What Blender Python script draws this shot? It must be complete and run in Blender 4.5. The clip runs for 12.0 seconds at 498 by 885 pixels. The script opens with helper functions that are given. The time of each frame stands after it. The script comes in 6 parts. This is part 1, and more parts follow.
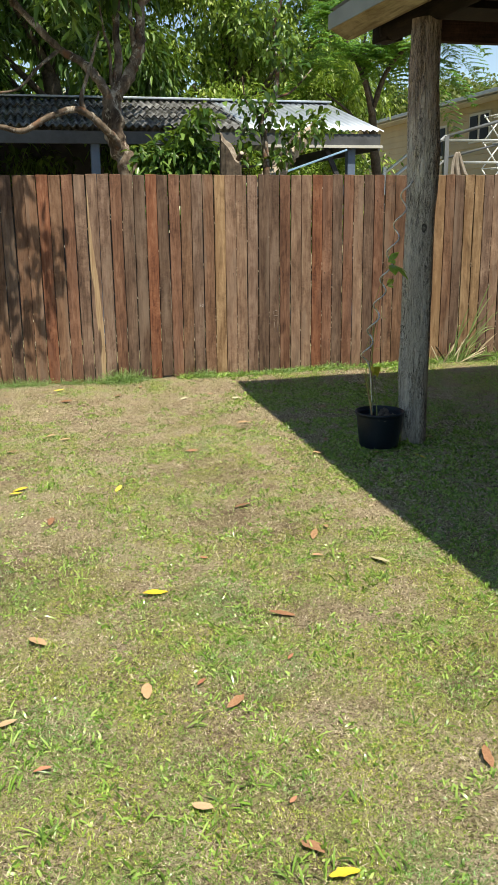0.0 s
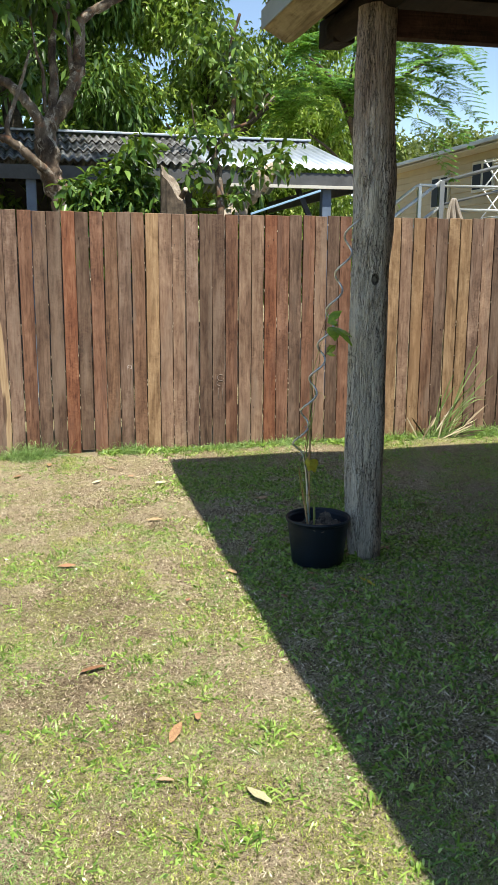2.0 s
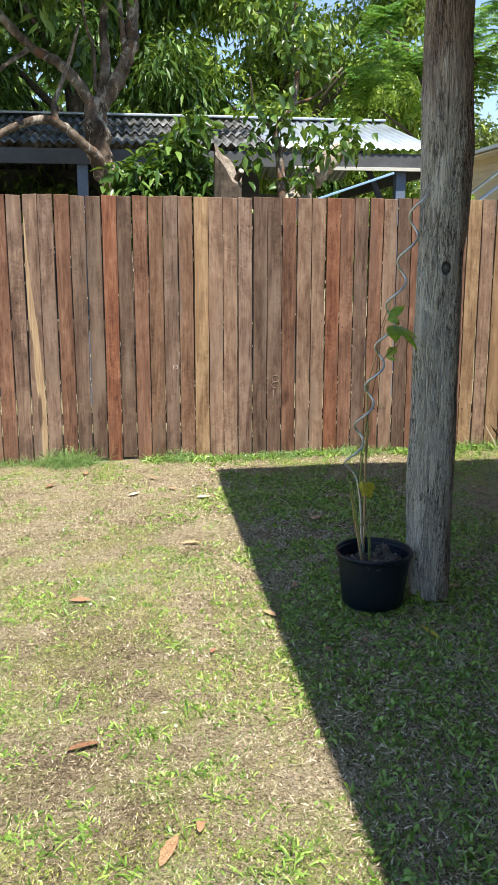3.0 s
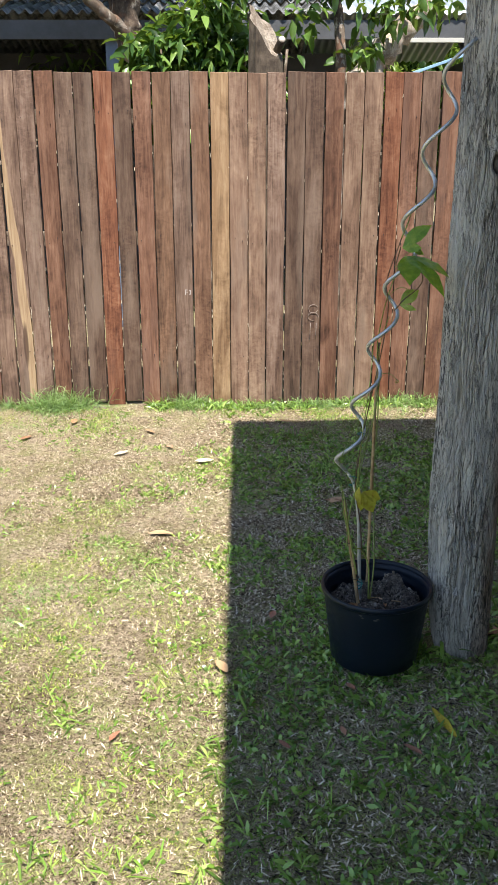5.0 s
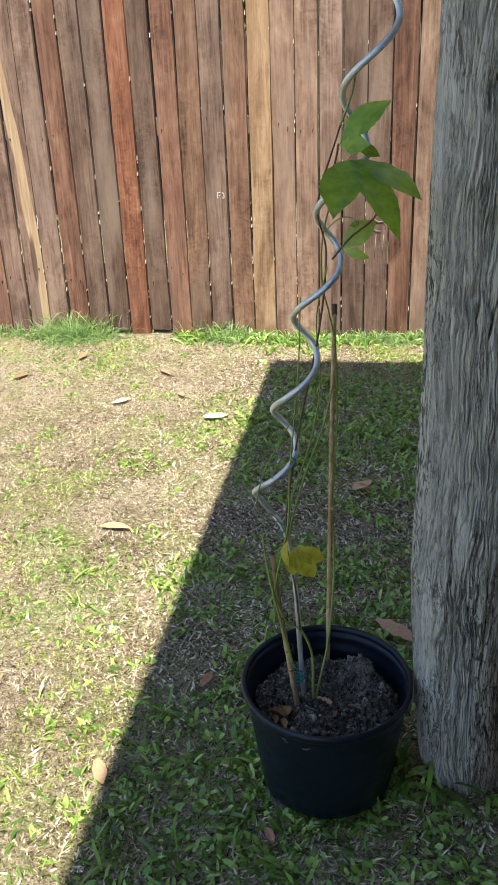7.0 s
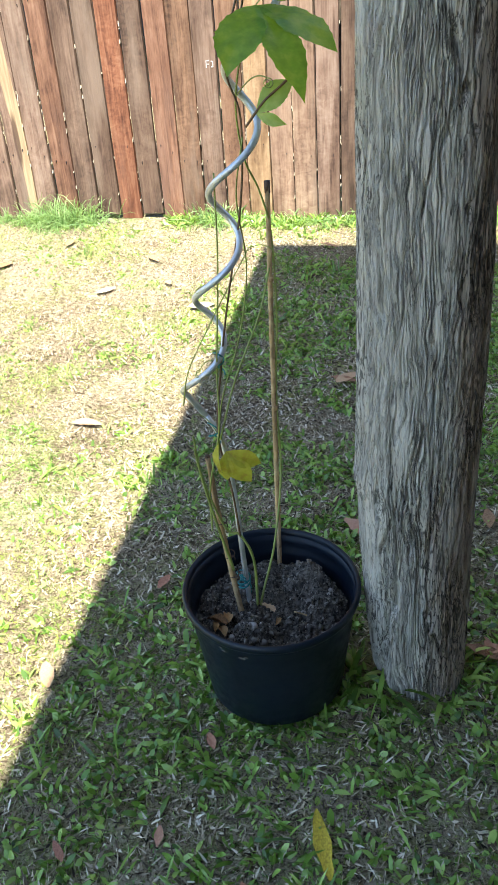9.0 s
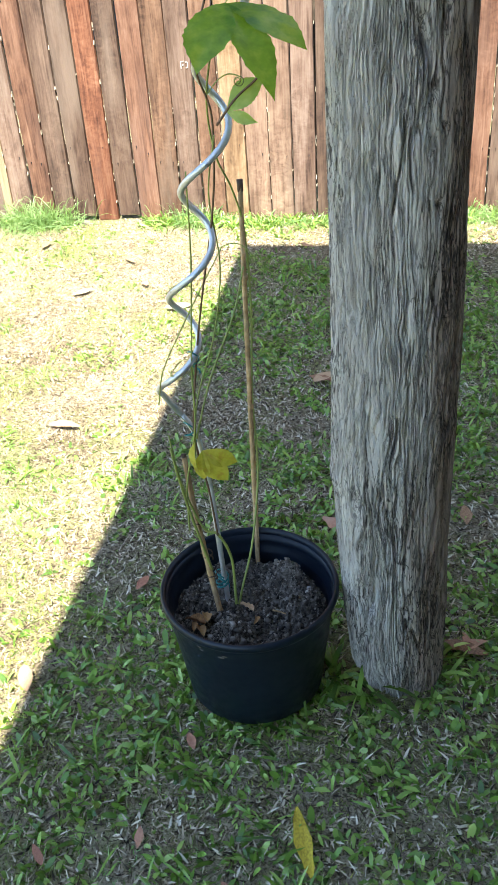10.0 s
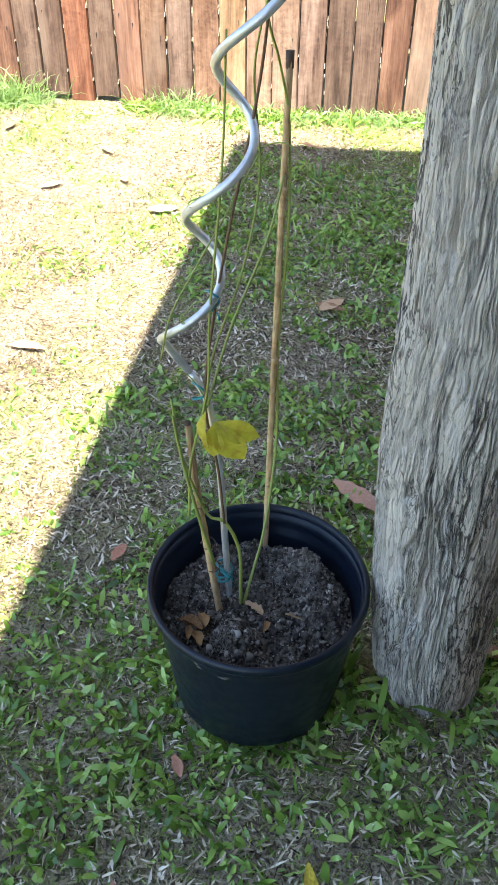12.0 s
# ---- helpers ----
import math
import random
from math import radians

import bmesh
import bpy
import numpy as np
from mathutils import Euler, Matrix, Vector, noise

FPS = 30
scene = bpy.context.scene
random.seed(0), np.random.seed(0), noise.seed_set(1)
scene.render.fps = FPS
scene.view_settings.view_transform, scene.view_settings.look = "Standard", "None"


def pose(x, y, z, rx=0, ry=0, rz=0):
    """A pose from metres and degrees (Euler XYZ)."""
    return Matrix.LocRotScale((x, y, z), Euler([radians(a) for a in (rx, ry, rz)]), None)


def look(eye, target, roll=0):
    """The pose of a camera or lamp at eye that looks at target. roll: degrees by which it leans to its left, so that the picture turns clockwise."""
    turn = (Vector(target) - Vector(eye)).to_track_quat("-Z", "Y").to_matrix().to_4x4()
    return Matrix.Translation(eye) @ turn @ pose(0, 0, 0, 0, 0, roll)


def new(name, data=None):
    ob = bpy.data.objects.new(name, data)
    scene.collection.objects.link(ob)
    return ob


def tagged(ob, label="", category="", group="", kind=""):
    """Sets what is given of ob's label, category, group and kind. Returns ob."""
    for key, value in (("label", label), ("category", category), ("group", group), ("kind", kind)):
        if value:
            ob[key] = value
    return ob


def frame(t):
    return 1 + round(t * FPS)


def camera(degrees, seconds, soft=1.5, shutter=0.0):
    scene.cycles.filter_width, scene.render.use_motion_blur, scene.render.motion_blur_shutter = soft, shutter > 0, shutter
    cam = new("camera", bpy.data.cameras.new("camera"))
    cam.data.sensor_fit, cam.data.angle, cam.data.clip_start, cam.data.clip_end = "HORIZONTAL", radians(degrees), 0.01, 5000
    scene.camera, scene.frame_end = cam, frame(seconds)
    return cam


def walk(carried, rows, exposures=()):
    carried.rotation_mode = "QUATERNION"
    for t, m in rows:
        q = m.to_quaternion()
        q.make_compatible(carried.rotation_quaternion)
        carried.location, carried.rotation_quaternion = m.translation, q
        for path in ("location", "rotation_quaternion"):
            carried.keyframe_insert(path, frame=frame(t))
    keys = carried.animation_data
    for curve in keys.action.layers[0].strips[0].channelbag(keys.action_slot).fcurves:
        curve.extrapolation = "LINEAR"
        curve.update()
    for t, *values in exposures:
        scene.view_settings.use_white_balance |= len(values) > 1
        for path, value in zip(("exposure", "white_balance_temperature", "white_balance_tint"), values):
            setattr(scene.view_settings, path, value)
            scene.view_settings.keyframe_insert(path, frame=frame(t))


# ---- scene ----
cam = camera(32.2, 12.0, soft=0.75)
METRES, EYE, TURN = 4.8, 1.375, -13.9
ROWS = [
    (0.0, 0.0, 0.0, 0.0, -0.15, -14.72, 0.57),
    (0.5, 0.0237, 0.0628, -0.0016, 0.28, -13.54, 0.23),
    (1.0, 0.0519, 0.1226, 0.0018, 0.01, -10.08, -0.55),
    (1.5, 0.0821, 0.2025, 0.0008, -1.29, -8.62, -0.82),
    (2.0, 0.1094, 0.2683, -0.0045, 0.76, -11.59, -0.29),
    (2.5, 0.1282, 0.3198, -0.0044, 3.32, -11.68, -0.02),
    (3.0, 0.1346, 0.3943, -0.0087, 5.94, -12.09, -0.05),
    (3.2, 0.1416, 0.4148, -0.0111, 6.9, -12.37, -0.5),
    (4.8, 0.1945, 0.6057, -0.007, 13.78, -16.58, 0.28),
    (5.0, 0.1975, 0.6297, -0.0132, 13.32, -18.29, 0.04),
    (5.5, 0.2088, 0.6965, -0.0128, 12.72, -17.62, -0.41),
    (6.0, 0.2212, 0.7486, -0.0193, 15.27, -19.94, 0.27),
    (6.5, 0.2287, 0.8042, -0.0285, 19.11, -22.72, 1.55),
    (7.0, 0.247, 0.835, -0.0282, 23.41, -25.22, 2.13),
    (7.2, 0.2547, 0.8483, -0.0315, 25.17, -26.3, 2.18),
    (8.8, 0.2673, 0.8682, -0.0374, 25.8, -32.57, 3.63),
    (9.0, 0.2686, 0.8682, -0.0373, 25.2, -32.59, 3.67),
    (9.5, 0.2705, 0.8676, -0.0369, 24.17, -32.35, 3.67),
    (10.0, 0.2702, 0.8684, -0.0382, 23.78, -32.57, 3.56),
    (10.5, 0.2645, 0.8749, -0.047, 25.31, -35.5, 2.54),
    (11.0, 0.2497, 0.896, -0.0548, 25.66, -38.79, 1.03),
    (11.5, 0.2267, 0.9164, -0.0587, 24.71, -40.26, -0.0),
    (12.0, 0.2277, 0.92, -0.0597, 23.33, -39.01, -0.49),
]
EXPOSURES = [(0.0, 0.5, 7070, 6), (1.0, 0.59, 6870, 7), (1.5, 0.83, 6770, 7), (2.0, 0.78, 6600, 7), (3.2, 0.93, 6450, 10), (5.0, 1.04, 6430, 12), (6.0, 1.34, 6380, 13), (7.2, 1.2, 6430, 10), (9.0, 1.95, 6300, 7), (9.5, 2.15, 6300, 7), (10.0, 2.17, 6300, 7), (11.0, 2.02, 6350, 8), (12.0, 2.37, 6450, 11)]
walk(cam, [(t, pose(0, 0, EYE, 0, 0, TURN) @ pose(METRES * x, METRES * y, METRES * z, 90 + pitch, roll, yaw))
           for t, x, y, z, yaw, pitch, roll in ROWS], EXPOSURES)

# ---- daylight: clear sky, high sun behind the yard
SUN_WAY = Vector((-0.31, 1.36, -2.6)).normalized()
world = bpy.data.worlds.new("sky")
scene.world = world
world.use_nodes = True
sky = world.node_tree.nodes.new("ShaderNodeTexSky")
sky.sky_type = "NISHITA"
sky.sun_disc = False
sky.sun_elevation = radians(61.8)
sky.sun_rotation = radians(167)
sky.air_density, sky.dust_density, sky.ozone_density = 0.9, 0.15, 2.4
haze = world.node_tree.nodes.new("ShaderNodeHueSaturation")
haze.inputs["Saturation"].default_value = 0.92
world.node_tree.links.new(sky.outputs[0], haze.inputs["Color"])
world.node_tree.links.new(haze.outputs[0], world.node_tree.nodes["Background"].inputs["Color"])
world.node_tree.nodes["Background"].inputs["Strength"].default_value = 0.122
sun = new("sun", bpy.data.lights.new("sun", "SUN"))
sun.data.energy, sun.data.angle, sun.data.color = 4.8, radians(0.53), (1.0, 0.95, 0.86)
sun.matrix_world = look((0, 0, 20), Vector((0, 0, 20)) + SUN_WAY)

# ---- small node helpers
def mk(name, rough=0.8, metal=0.0, spec=0.5):
    m = bpy.data.materials.new(name)
    m.use_nodes = True
    b = m.node_tree.nodes["Principled BSDF"]
    b.inputs["Roughness"].default_value = rough
    b.inputs["Metallic"].default_value = metal
    b.inputs["Specular IOR Level"].default_value = spec
    return m, m.node_tree, b


def put(nt, socket, value):
    if isinstance(value, bpy.types.NodeSocket):
        nt.links.new(value, socket)
    elif isinstance(value, tuple) and len(value) == 3 and socket.type == "RGBA":
        socket.default_value = (*value, 1)
    else:
        socket.default_value = value


def coords(nt, scale=(1, 1, 1), world_space=False, shift=None):
    mp = nt.nodes.new("ShaderNodeMapping")
    if world_space:
        nt.links.new(nt.nodes.new("ShaderNodeNewGeometry").outputs["Position"], mp.inputs["Vector"])
    else:
        nt.links.new(nt.nodes.new("ShaderNodeTexCoord").outputs["Object"], mp.inputs["Vector"])
    mp.inputs["Scale"].default_value = scale
    if shift is not None:
        nt.links.new(shift, mp.inputs["Location"])
    return mp.outputs[0]


def grain(nt, vec, scale, detail=4.0, rough=0.6, warp=0.0):
    n = nt.nodes.new("ShaderNodeTexNoise")
    nt.links.new(vec, n.inputs["Vector"])
    n.inputs["Scale"].default_value = scale
    n.inputs["Detail"].default_value = detail
    n.inputs["Roughness"].default_value = rough
    n.inputs["Distortion"].default_value = warp
    return n.outputs["Fac"]


def ramp(nt, fac, *stops):
    r = nt.nodes.new("ShaderNodeValToRGB")
    els = r.color_ramp.elements
    while len(els) < len(stops):
        els.new(0.5)
    for e, (p, c) in zip(els, stops):
        e.position = p
        e.color = (c, c, c, 1) if isinstance(c, (int, float)) else (*c, 1)
    put(nt, r.inputs["Fac"], fac)
    return r.outputs["Color"]


def mix(nt, fac, a, b, how="MIX"):
    n = nt.nodes.new("ShaderNodeMix")
    n.data_type, n.blend_type = "RGBA", how
    put(nt, n.inputs["Factor"], fac)
    put(nt, n.inputs[6], a)
    put(nt, n.inputs[7], b)
    return n.outputs[2]


def calc(nt, op, a, b=0.0):
    n = nt.nodes.new("ShaderNodeMath")
    n.operation = op
    put(nt, n.inputs[0], a)
    put(nt, n.inputs[1], b)
    return n.outputs[0]


def bump(nt, bsdf, height, strength=0.5, distance=0.005):
    n = nt.nodes.new("ShaderNodeBump")
    n.inputs["Strength"].default_value = strength
    n.inputs["Distance"].default_value = distance
    put(nt, n.inputs["Height"], height)
    nt.links.new(n.outputs[0], bsdf.inputs["Normal"])


def island(nt):
    return nt.nodes.new("ShaderNodeNewGeometry").outputs["Random Per Island"]


def object_random(nt):
    return nt.nodes.new("ShaderNodeObjectInfo").outputs["Random"]


def plain(name, colour, rough=0.7, metal=0.0, vary=0.25, scale=6.0, relief=0.0, fine=60.0):
    """A paint, metal or plastic with mottling at two scales."""
    m, nt, b = mk(name, rough, metal)
    v = coords(nt)
    big, small = grain(nt, v, scale), grain(nt, v, fine, 3.0)
    f = calc(nt, "ADD", calc(nt, "MULTIPLY", big, 0.65), calc(nt, "MULTIPLY", small, 0.35))
    lo = tuple(c * (1 - vary) for c in colour)
    hi = tuple(min(1, c * (1 + vary)) for c in colour)
    put(nt, b.inputs["Base Color"], ramp(nt, f, (0.3, lo), (0.7, hi)))
    put(nt, b.inputs["Roughness"], ramp(nt, small, (0.3, max(0.05, rough - 0.1)), (0.7, min(1, rough + 0.1))))
    if relief:
        bump(nt, b, f, relief, 0.004)
    return m


def foliage(name, dark, mid, light, rough=0.45, through_light=0.35, spec=0.5, fine=35.0, mottle=0.25):
    """Leaves: each one its own tone; light passes through the blade."""
    m, nt, b = mk(name, rough, 0, spec)
    v = coords(nt)
    spots = grain(nt, v, fine, 3.0)
    if mottle > 0.3:
        spots = ramp(nt, spots, (0.32, 0.0), (0.68, 1.0))
    tone = calc(nt, "ADD", calc(nt, "MULTIPLY", island(nt), 1 - mottle), calc(nt, "MULTIPLY", spots, mottle))
    c = ramp(nt, tone, (0.1, dark), (0.5, mid), (0.92, light))
    put(nt, b.inputs["Base Color"], c)
    tr = nt.nodes.new("ShaderNodeBsdfTranslucent")
    put(nt, tr.inputs["Color"], mix(nt, 0.5, c, (0.35, 0.5, 0.03)))
    ms = nt.nodes.new("ShaderNodeMixShader")
    ms.inputs[0].default_value = through_light
    nt.links.new(b.outputs[0], ms.inputs[1])
    nt.links.new(tr.outputs[0], ms.inputs[2])
    nt.links.new(ms.outputs[0], nt.nodes["Material Output"].inputs["Surface"])
    return m


def timber(name, dark, mid, light, stripe=(15, 15, 1.7), rough=0.8, stain=None, relief=0.5):
    """Sawn hardwood: long grain, knots of tone, each board shifted by its own random number."""
    m, nt, b = mk(name, rough, 0, 0.25)
    r = object_random(nt)
    comb = nt.nodes.new("ShaderNodeCombineXYZ")
    for i, k in enumerate((13.0, 7.0, 31.0)):
        put(nt, comb.inputs[i], calc(nt, "MULTIPLY", r, k))
    v = coords(nt, stripe, shift=comb.outputs[0])
    g = grain(nt, v, 3.0, 6.0, 0.62, 1.2)
    across = tuple(k * (0.55 if k == max(stripe) else 3.2) for k in stripe)
    v2 = coords(nt, across, shift=comb.outputs[0])
    blot = grain(nt, v2, 1.5, 5.0, 0.62, 1.0)
    v3 = coords(nt, tuple(k * (4.5 if k == max(stripe) else 2.5) for k in stripe), shift=comb.outputs[0])
    fine = grain(nt, v3, 3.0, 4.0, 0.7)
    f = calc(nt, "ADD", calc(nt, "MULTIPLY", g, 0.42), calc(nt, "ADD", calc(nt, "MULTIPLY", blot, 0.42), calc(nt, "MULTIPLY", fine, 0.24)))
    # fiddle-back figure runs across some boards
    wav = grain(nt, coords(nt, tuple(26.0 if k == max(stripe) else 62.0 for k in stripe), shift=comb.outputs[0]), 1.0, 3.0, 0.6, 1.4)
    f = calc(nt, "ADD", f, calc(nt, "MULTIPLY", calc(nt, "SUBTRACT", wav, 0.5), ramp(nt, grain(nt, coords(nt, (2, 2, 1.6), shift=comb.outputs[0]), 1.5, 2.0), (0.42, 0.04), (0.62, 0.36))))
    c = ramp(nt, f, (0.38, dark), (0.53, mid), (0.69, light))
    # pale bloom and dark weeps
    c = mix(nt, ramp(nt, grain(nt, coords(nt, tuple(k * 0.5 for k in across), shift=comb.outputs[0]), 2.6, 5.0, 0.7), (0.56, 0.0), (0.72, 0.35)), c, tuple(min(0.8, 1.35 * k) for k in light))
    patches = grain(nt, coords(nt, tuple(9.0 if k == max(stripe) else 2.4 for k in stripe), shift=comb.outputs[0]), 1.0, 4.0, 0.6, 0.8)
    c = mix(nt, 1.0, c, ramp(nt, patches, (0.34, (0.68, 0.62, 0.58)), (0.5, (0.98, 0.95, 0.92)), (0.68, (1.22, 1.2, 1.16))), "MULTIPLY")
    if stain:
        c = mix(nt, ramp(nt, grain(nt, coords(nt, (6, 6, 1.6), shift=comb.outputs[0]), 1.6, 5.0), (0.52, 0.0), (0.68, 0.7)), c, stain)
    tint = ramp(nt, r, (0.0, (0.73, 0.715, 0.68)), (1.0, (0.93, 0.915, 0.885)))
    put(nt, b.inputs["Base Color"], mix(nt, 1.0, c, tint, "MULTIPLY"))
    bump(nt, b, calc(nt, "ADD", g, fine), relief, 0.002)
    return m


GREY = (0.24, 0.175, 0.135)
PLANK_TONES = {
    "d": timber("dark_weathered_board", (0.045, 0.028, 0.021), (0.12, 0.075, 0.055), (0.2, 0.14, 0.105), stain=GREY),
    "g": timber("grey_board", (0.055, 0.036, 0.027), (0.165, 0.106, 0.08), (0.29, 0.205, 0.155), stain=GREY),
    "b": timber("brown_board", (0.06, 0.032, 0.021), (0.19, 0.108, 0.07), (0.3, 0.19, 0.13), stain=GREY),
    "r": timber("red_brown_board", (0.052, 0.025, 0.017), (0.18, 0.092, 0.06), (0.3, 0.178, 0.125), stain=(0.17, 0.1, 0.075)),
    "o": timber("orange_red_board", (0.08, 0.029, 0.018), (0.235, 0.097, 0.055), (0.36, 0.195, 0.125), stain=(0.19, 0.1, 0.07)),
    "t": timber("tan_board", (0.09, 0.055, 0.038), (0.235, 0.15, 0.108), (0.36, 0.26, 0.19), stain=GREY),
    "y": timber("yellow_tan_board", (0.125, 0.075, 0.042), (0.3, 0.195, 0.113), (0.45, 0.325, 0.205), stain=(0.26, 0.15, 0.08)),
    "m": timber("mauve_grey_board", (0.075, 0.045, 0.036), (0.21, 0.138, 0.105), (0.33, 0.245, 0.2), stain=GREY),
}



def sapwood_board():
    """A grey board with a pale band of sapwood that crosses it and widens downwards, round one dark knot."""
    m = PLANK_TONES["g"].copy()
    m.name = "grey_board_with_sapwood"
    nt = m.node_tree
    b = nt.nodes["Principled BSDF"]
    sep = nt.nodes.new("ShaderNodeSeparateXYZ")
    nt.links.new(coords(nt), sep.inputs[0])
    way = calc(nt, "ADD", calc(nt, "MULTIPLY", sep.outputs[2], 0.11), -0.072)
    sway = calc(nt, "MULTIPLY", grain(nt, coords(nt, (1, 1, 0.25)), 12.0, 2.0), 0.05)
    off = calc(nt, "ABSOLUTE", calc(nt, "ADD", calc(nt, "ADD", sep.outputs[0], way), sway))
    wide = calc(nt, "SUBTRACT", 0.03, calc(nt, "MULTIPLY", sep.outputs[2], 0.022))
    band = ramp(nt, calc(nt, "MULTIPLY", calc(nt, "SUBTRACT", off, wide), 40.0), (0.0, 1.0), (0.16, 0.0))
    pale = ramp(nt, grain(nt, coords(nt, (30, 30, 2.5)), 3.0, 5.0), (0.3, (0.25, 0.16, 0.09)), (0.7, (0.42, 0.3, 0.18)))
    c = mix(nt, band, b.inputs["Base Color"].links[0].from_socket, pale)
    at = coords(nt, (55.0, 0.0, 11.0))
    at.node.inputs["Location"].default_value = (-0.3, 0.0, -2.2)
    far = nt.nodes.new("ShaderNodeVectorMath")
    far.operation = "LENGTH"
    nt.links.new(at, far.inputs[0])
    put(nt, b.inputs["Base Color"], mix(nt, ramp(nt, far.outputs["Value"], (0.55, 0.85), (0.9, 0.0)), c, (0.07, 0.04, 0.028)))
    return m


PLANK_TONES["s"] = sapwood_board()

# ---- mesh helpers
def np_mesh(name, verts, faces):
    """A mesh from numpy arrays; faces all have the same number of corners."""
    me = bpy.data.meshes.new(name)
    k = faces.shape[1]
    me.vertices.add(len(verts))
    me.vertices.foreach_set("co", np.ascontiguousarray(verts, dtype=np.float32).ravel())
    me.loops.add(faces.size)
    me.loops.foreach_set("vertex_index", np.ascontiguousarray(faces, dtype=np.int32).ravel())
    me.polygons.add(len(faces))
    me.polygons.foreach_set("loop_start", np.arange(0, faces.size, k, dtype=np.int32))
    me.update(calc_edges=True)
    me.validate()
    return me


def shade_smooth(me):
    me.polygons.foreach_set("use_smooth", np.ones(len(me.polygons), dtype=bool))
    return me


def as_mesh(name, shape):
    if isinstance(shape, bmesh.types.BMesh):
        me = bpy.data.meshes.new(name)
        shape.to_mesh(me)
        shape.free()
        return me
    return shape


def part(name, shape, material, parent=None, label="", smooth=False):
    me = as_mesh(name, shape)
    if smooth:
        shade_smooth(me)
    if material and not me.materials:
        me.materials.append(material)
    ob = new(name, me)
    if parent:
        ob.parent = parent
    return tagged(ob, label)


def empty(name, place=(0, 0, 0)):
    ob = new(name)
    ob.empty_display_size = 0.1
    ob.location = place
    return ob


def box(bm, lo, hi, bevel=0.0, m=None):
    r = bmesh.ops.create_cube(bm, size=1.0)
    lo, hi = Vector(lo), Vector(hi)
    vs = r["verts"]
    for v in vs:
        v.co = Vector([(lo[i] + hi[i]) / 2 + v.co[i] * (hi[i] - lo[i]) for i in range(3)])
    if bevel:
        es = list({e for v in vs for e in v.link_edges})
        out = bmesh.ops.bevel(bm, geom=es, offset=bevel, segments=2, profile=0.6, affect="EDGES")
        vs = list({v for f in out["faces"] for v in f.verts} | {v for v in vs if v.is_valid})
    if m is not None:
        bmesh.ops.transform(bm, matrix=m, verts=[v for v in vs if v.is_valid])
    return bm


def a_box(lo, hi, bevel=0.0, m=None):
    return box(bmesh.new(), lo, hi, bevel, m)


def smooth_line(points, steps=8):
    """Catmull-Rom through the points."""
    p = [Vector(q) for q in points]
    p = [2 * p[0] - p[1], *p, 2 * p[-1] - p[-2]]
    out = []
    for i in range(1, len(p) - 2):
        a, b, c, d = p[i - 1:i + 3]
        for s in range(steps):
            t = s / steps
            out.append(0.5 * (2 * b + (c - a) * t + (2 * a - 5 * b + 4 * c - d) * t * t + (3 * b - a - 3 * c + d) * t ** 3))
    out.append(p[-2])
    return out


def tube(line, radius, sides=8, rough=0.0, seed=0, caps=True):
    """A tube along a line; radius is a number or one for each end; rough: bumps of the surface as a share of it."""
    r0, r1 = radius if isinstance(radius, tuple) else (radius, radius)
    n = len(line)
    verts, faces = [], []
    up = Vector((0.13, 0.21, 0.97))
    t0 = (line[1] - line[0]).normalized()
    side = t0.cross(up if abs(t0.dot(up)) < 0.95 else Vector((1, 0, 0))).normalized()
    for i, q in enumerate(line):
        t = (line[min(i + 1, n - 1)] - line[max(i - 1, 0)]).normalized()
        side = (side - t * side.dot(t)).normalized()
        other = t.cross(side)
        r = r0 + (r1 - r0) * i / (n - 1)
        for k in range(sides):
            a = 2 * math.pi * k / sides
            w = side * math.cos(a) + other * math.sin(a)
            f = 1.0
            if rough:
                f += rough * noise.noise((q + w * r * 1.5) * (0.35 / max(r, 0.004)) + Vector((seed * 3.7, 0, 0)))
            verts.append(q + w * r * f)
    for i in range(n - 1):
        for k in range(sides):
            a, b = i * sides + k, i * sides + (k + 1) % sides
            faces.append((a, b, b + sides, a + sides))
    me = bpy.data.meshes.new("tube")
    if caps:
        faces.append(tuple(reversed(range(sides))))
        faces.append(tuple(range((n - 1) * sides, n * sides)))
    me.from_pydata([tuple(v) for v in verts], [], faces)
    return shade_smooth(me)


def joined(name, meshes):
    bm = bmesh.new()
    for me in meshes:
        bm.from_mesh(me)
    out = bpy.data.meshes.new(name)
    bm.to_mesh(out)
    bm.free()
    return shade_smooth(out)


def lathe(profile, sides=64):
    """Turn (radius, height) pairs round z."""
    pr = np.array(profile)
    a = np.arange(sides) * 2 * np.pi / sides
    v = np.stack([pr[:, 0, None] * np.cos(a), pr[:, 0, None] * np.sin(a), np.repeat(pr[:, 1, None], sides, 1)], -1).reshape(-1, 3)
    i, k = np.meshgrid(np.arange(len(pr) - 1), np.arange(sides), indexing="ij")
    k2 = (k + 1) % sides
    f = np.stack([i * sides + k, i * sides + k2, (i + 1) * sides + k2, (i + 1) * sides + k], -1).reshape(-1, 4)
    return shade_smooth(np_mesh("lathe", v, f))


def unit(v):
    return v / np.maximum(np.linalg.norm(v, axis=-1, keepdims=True), 1e-9)


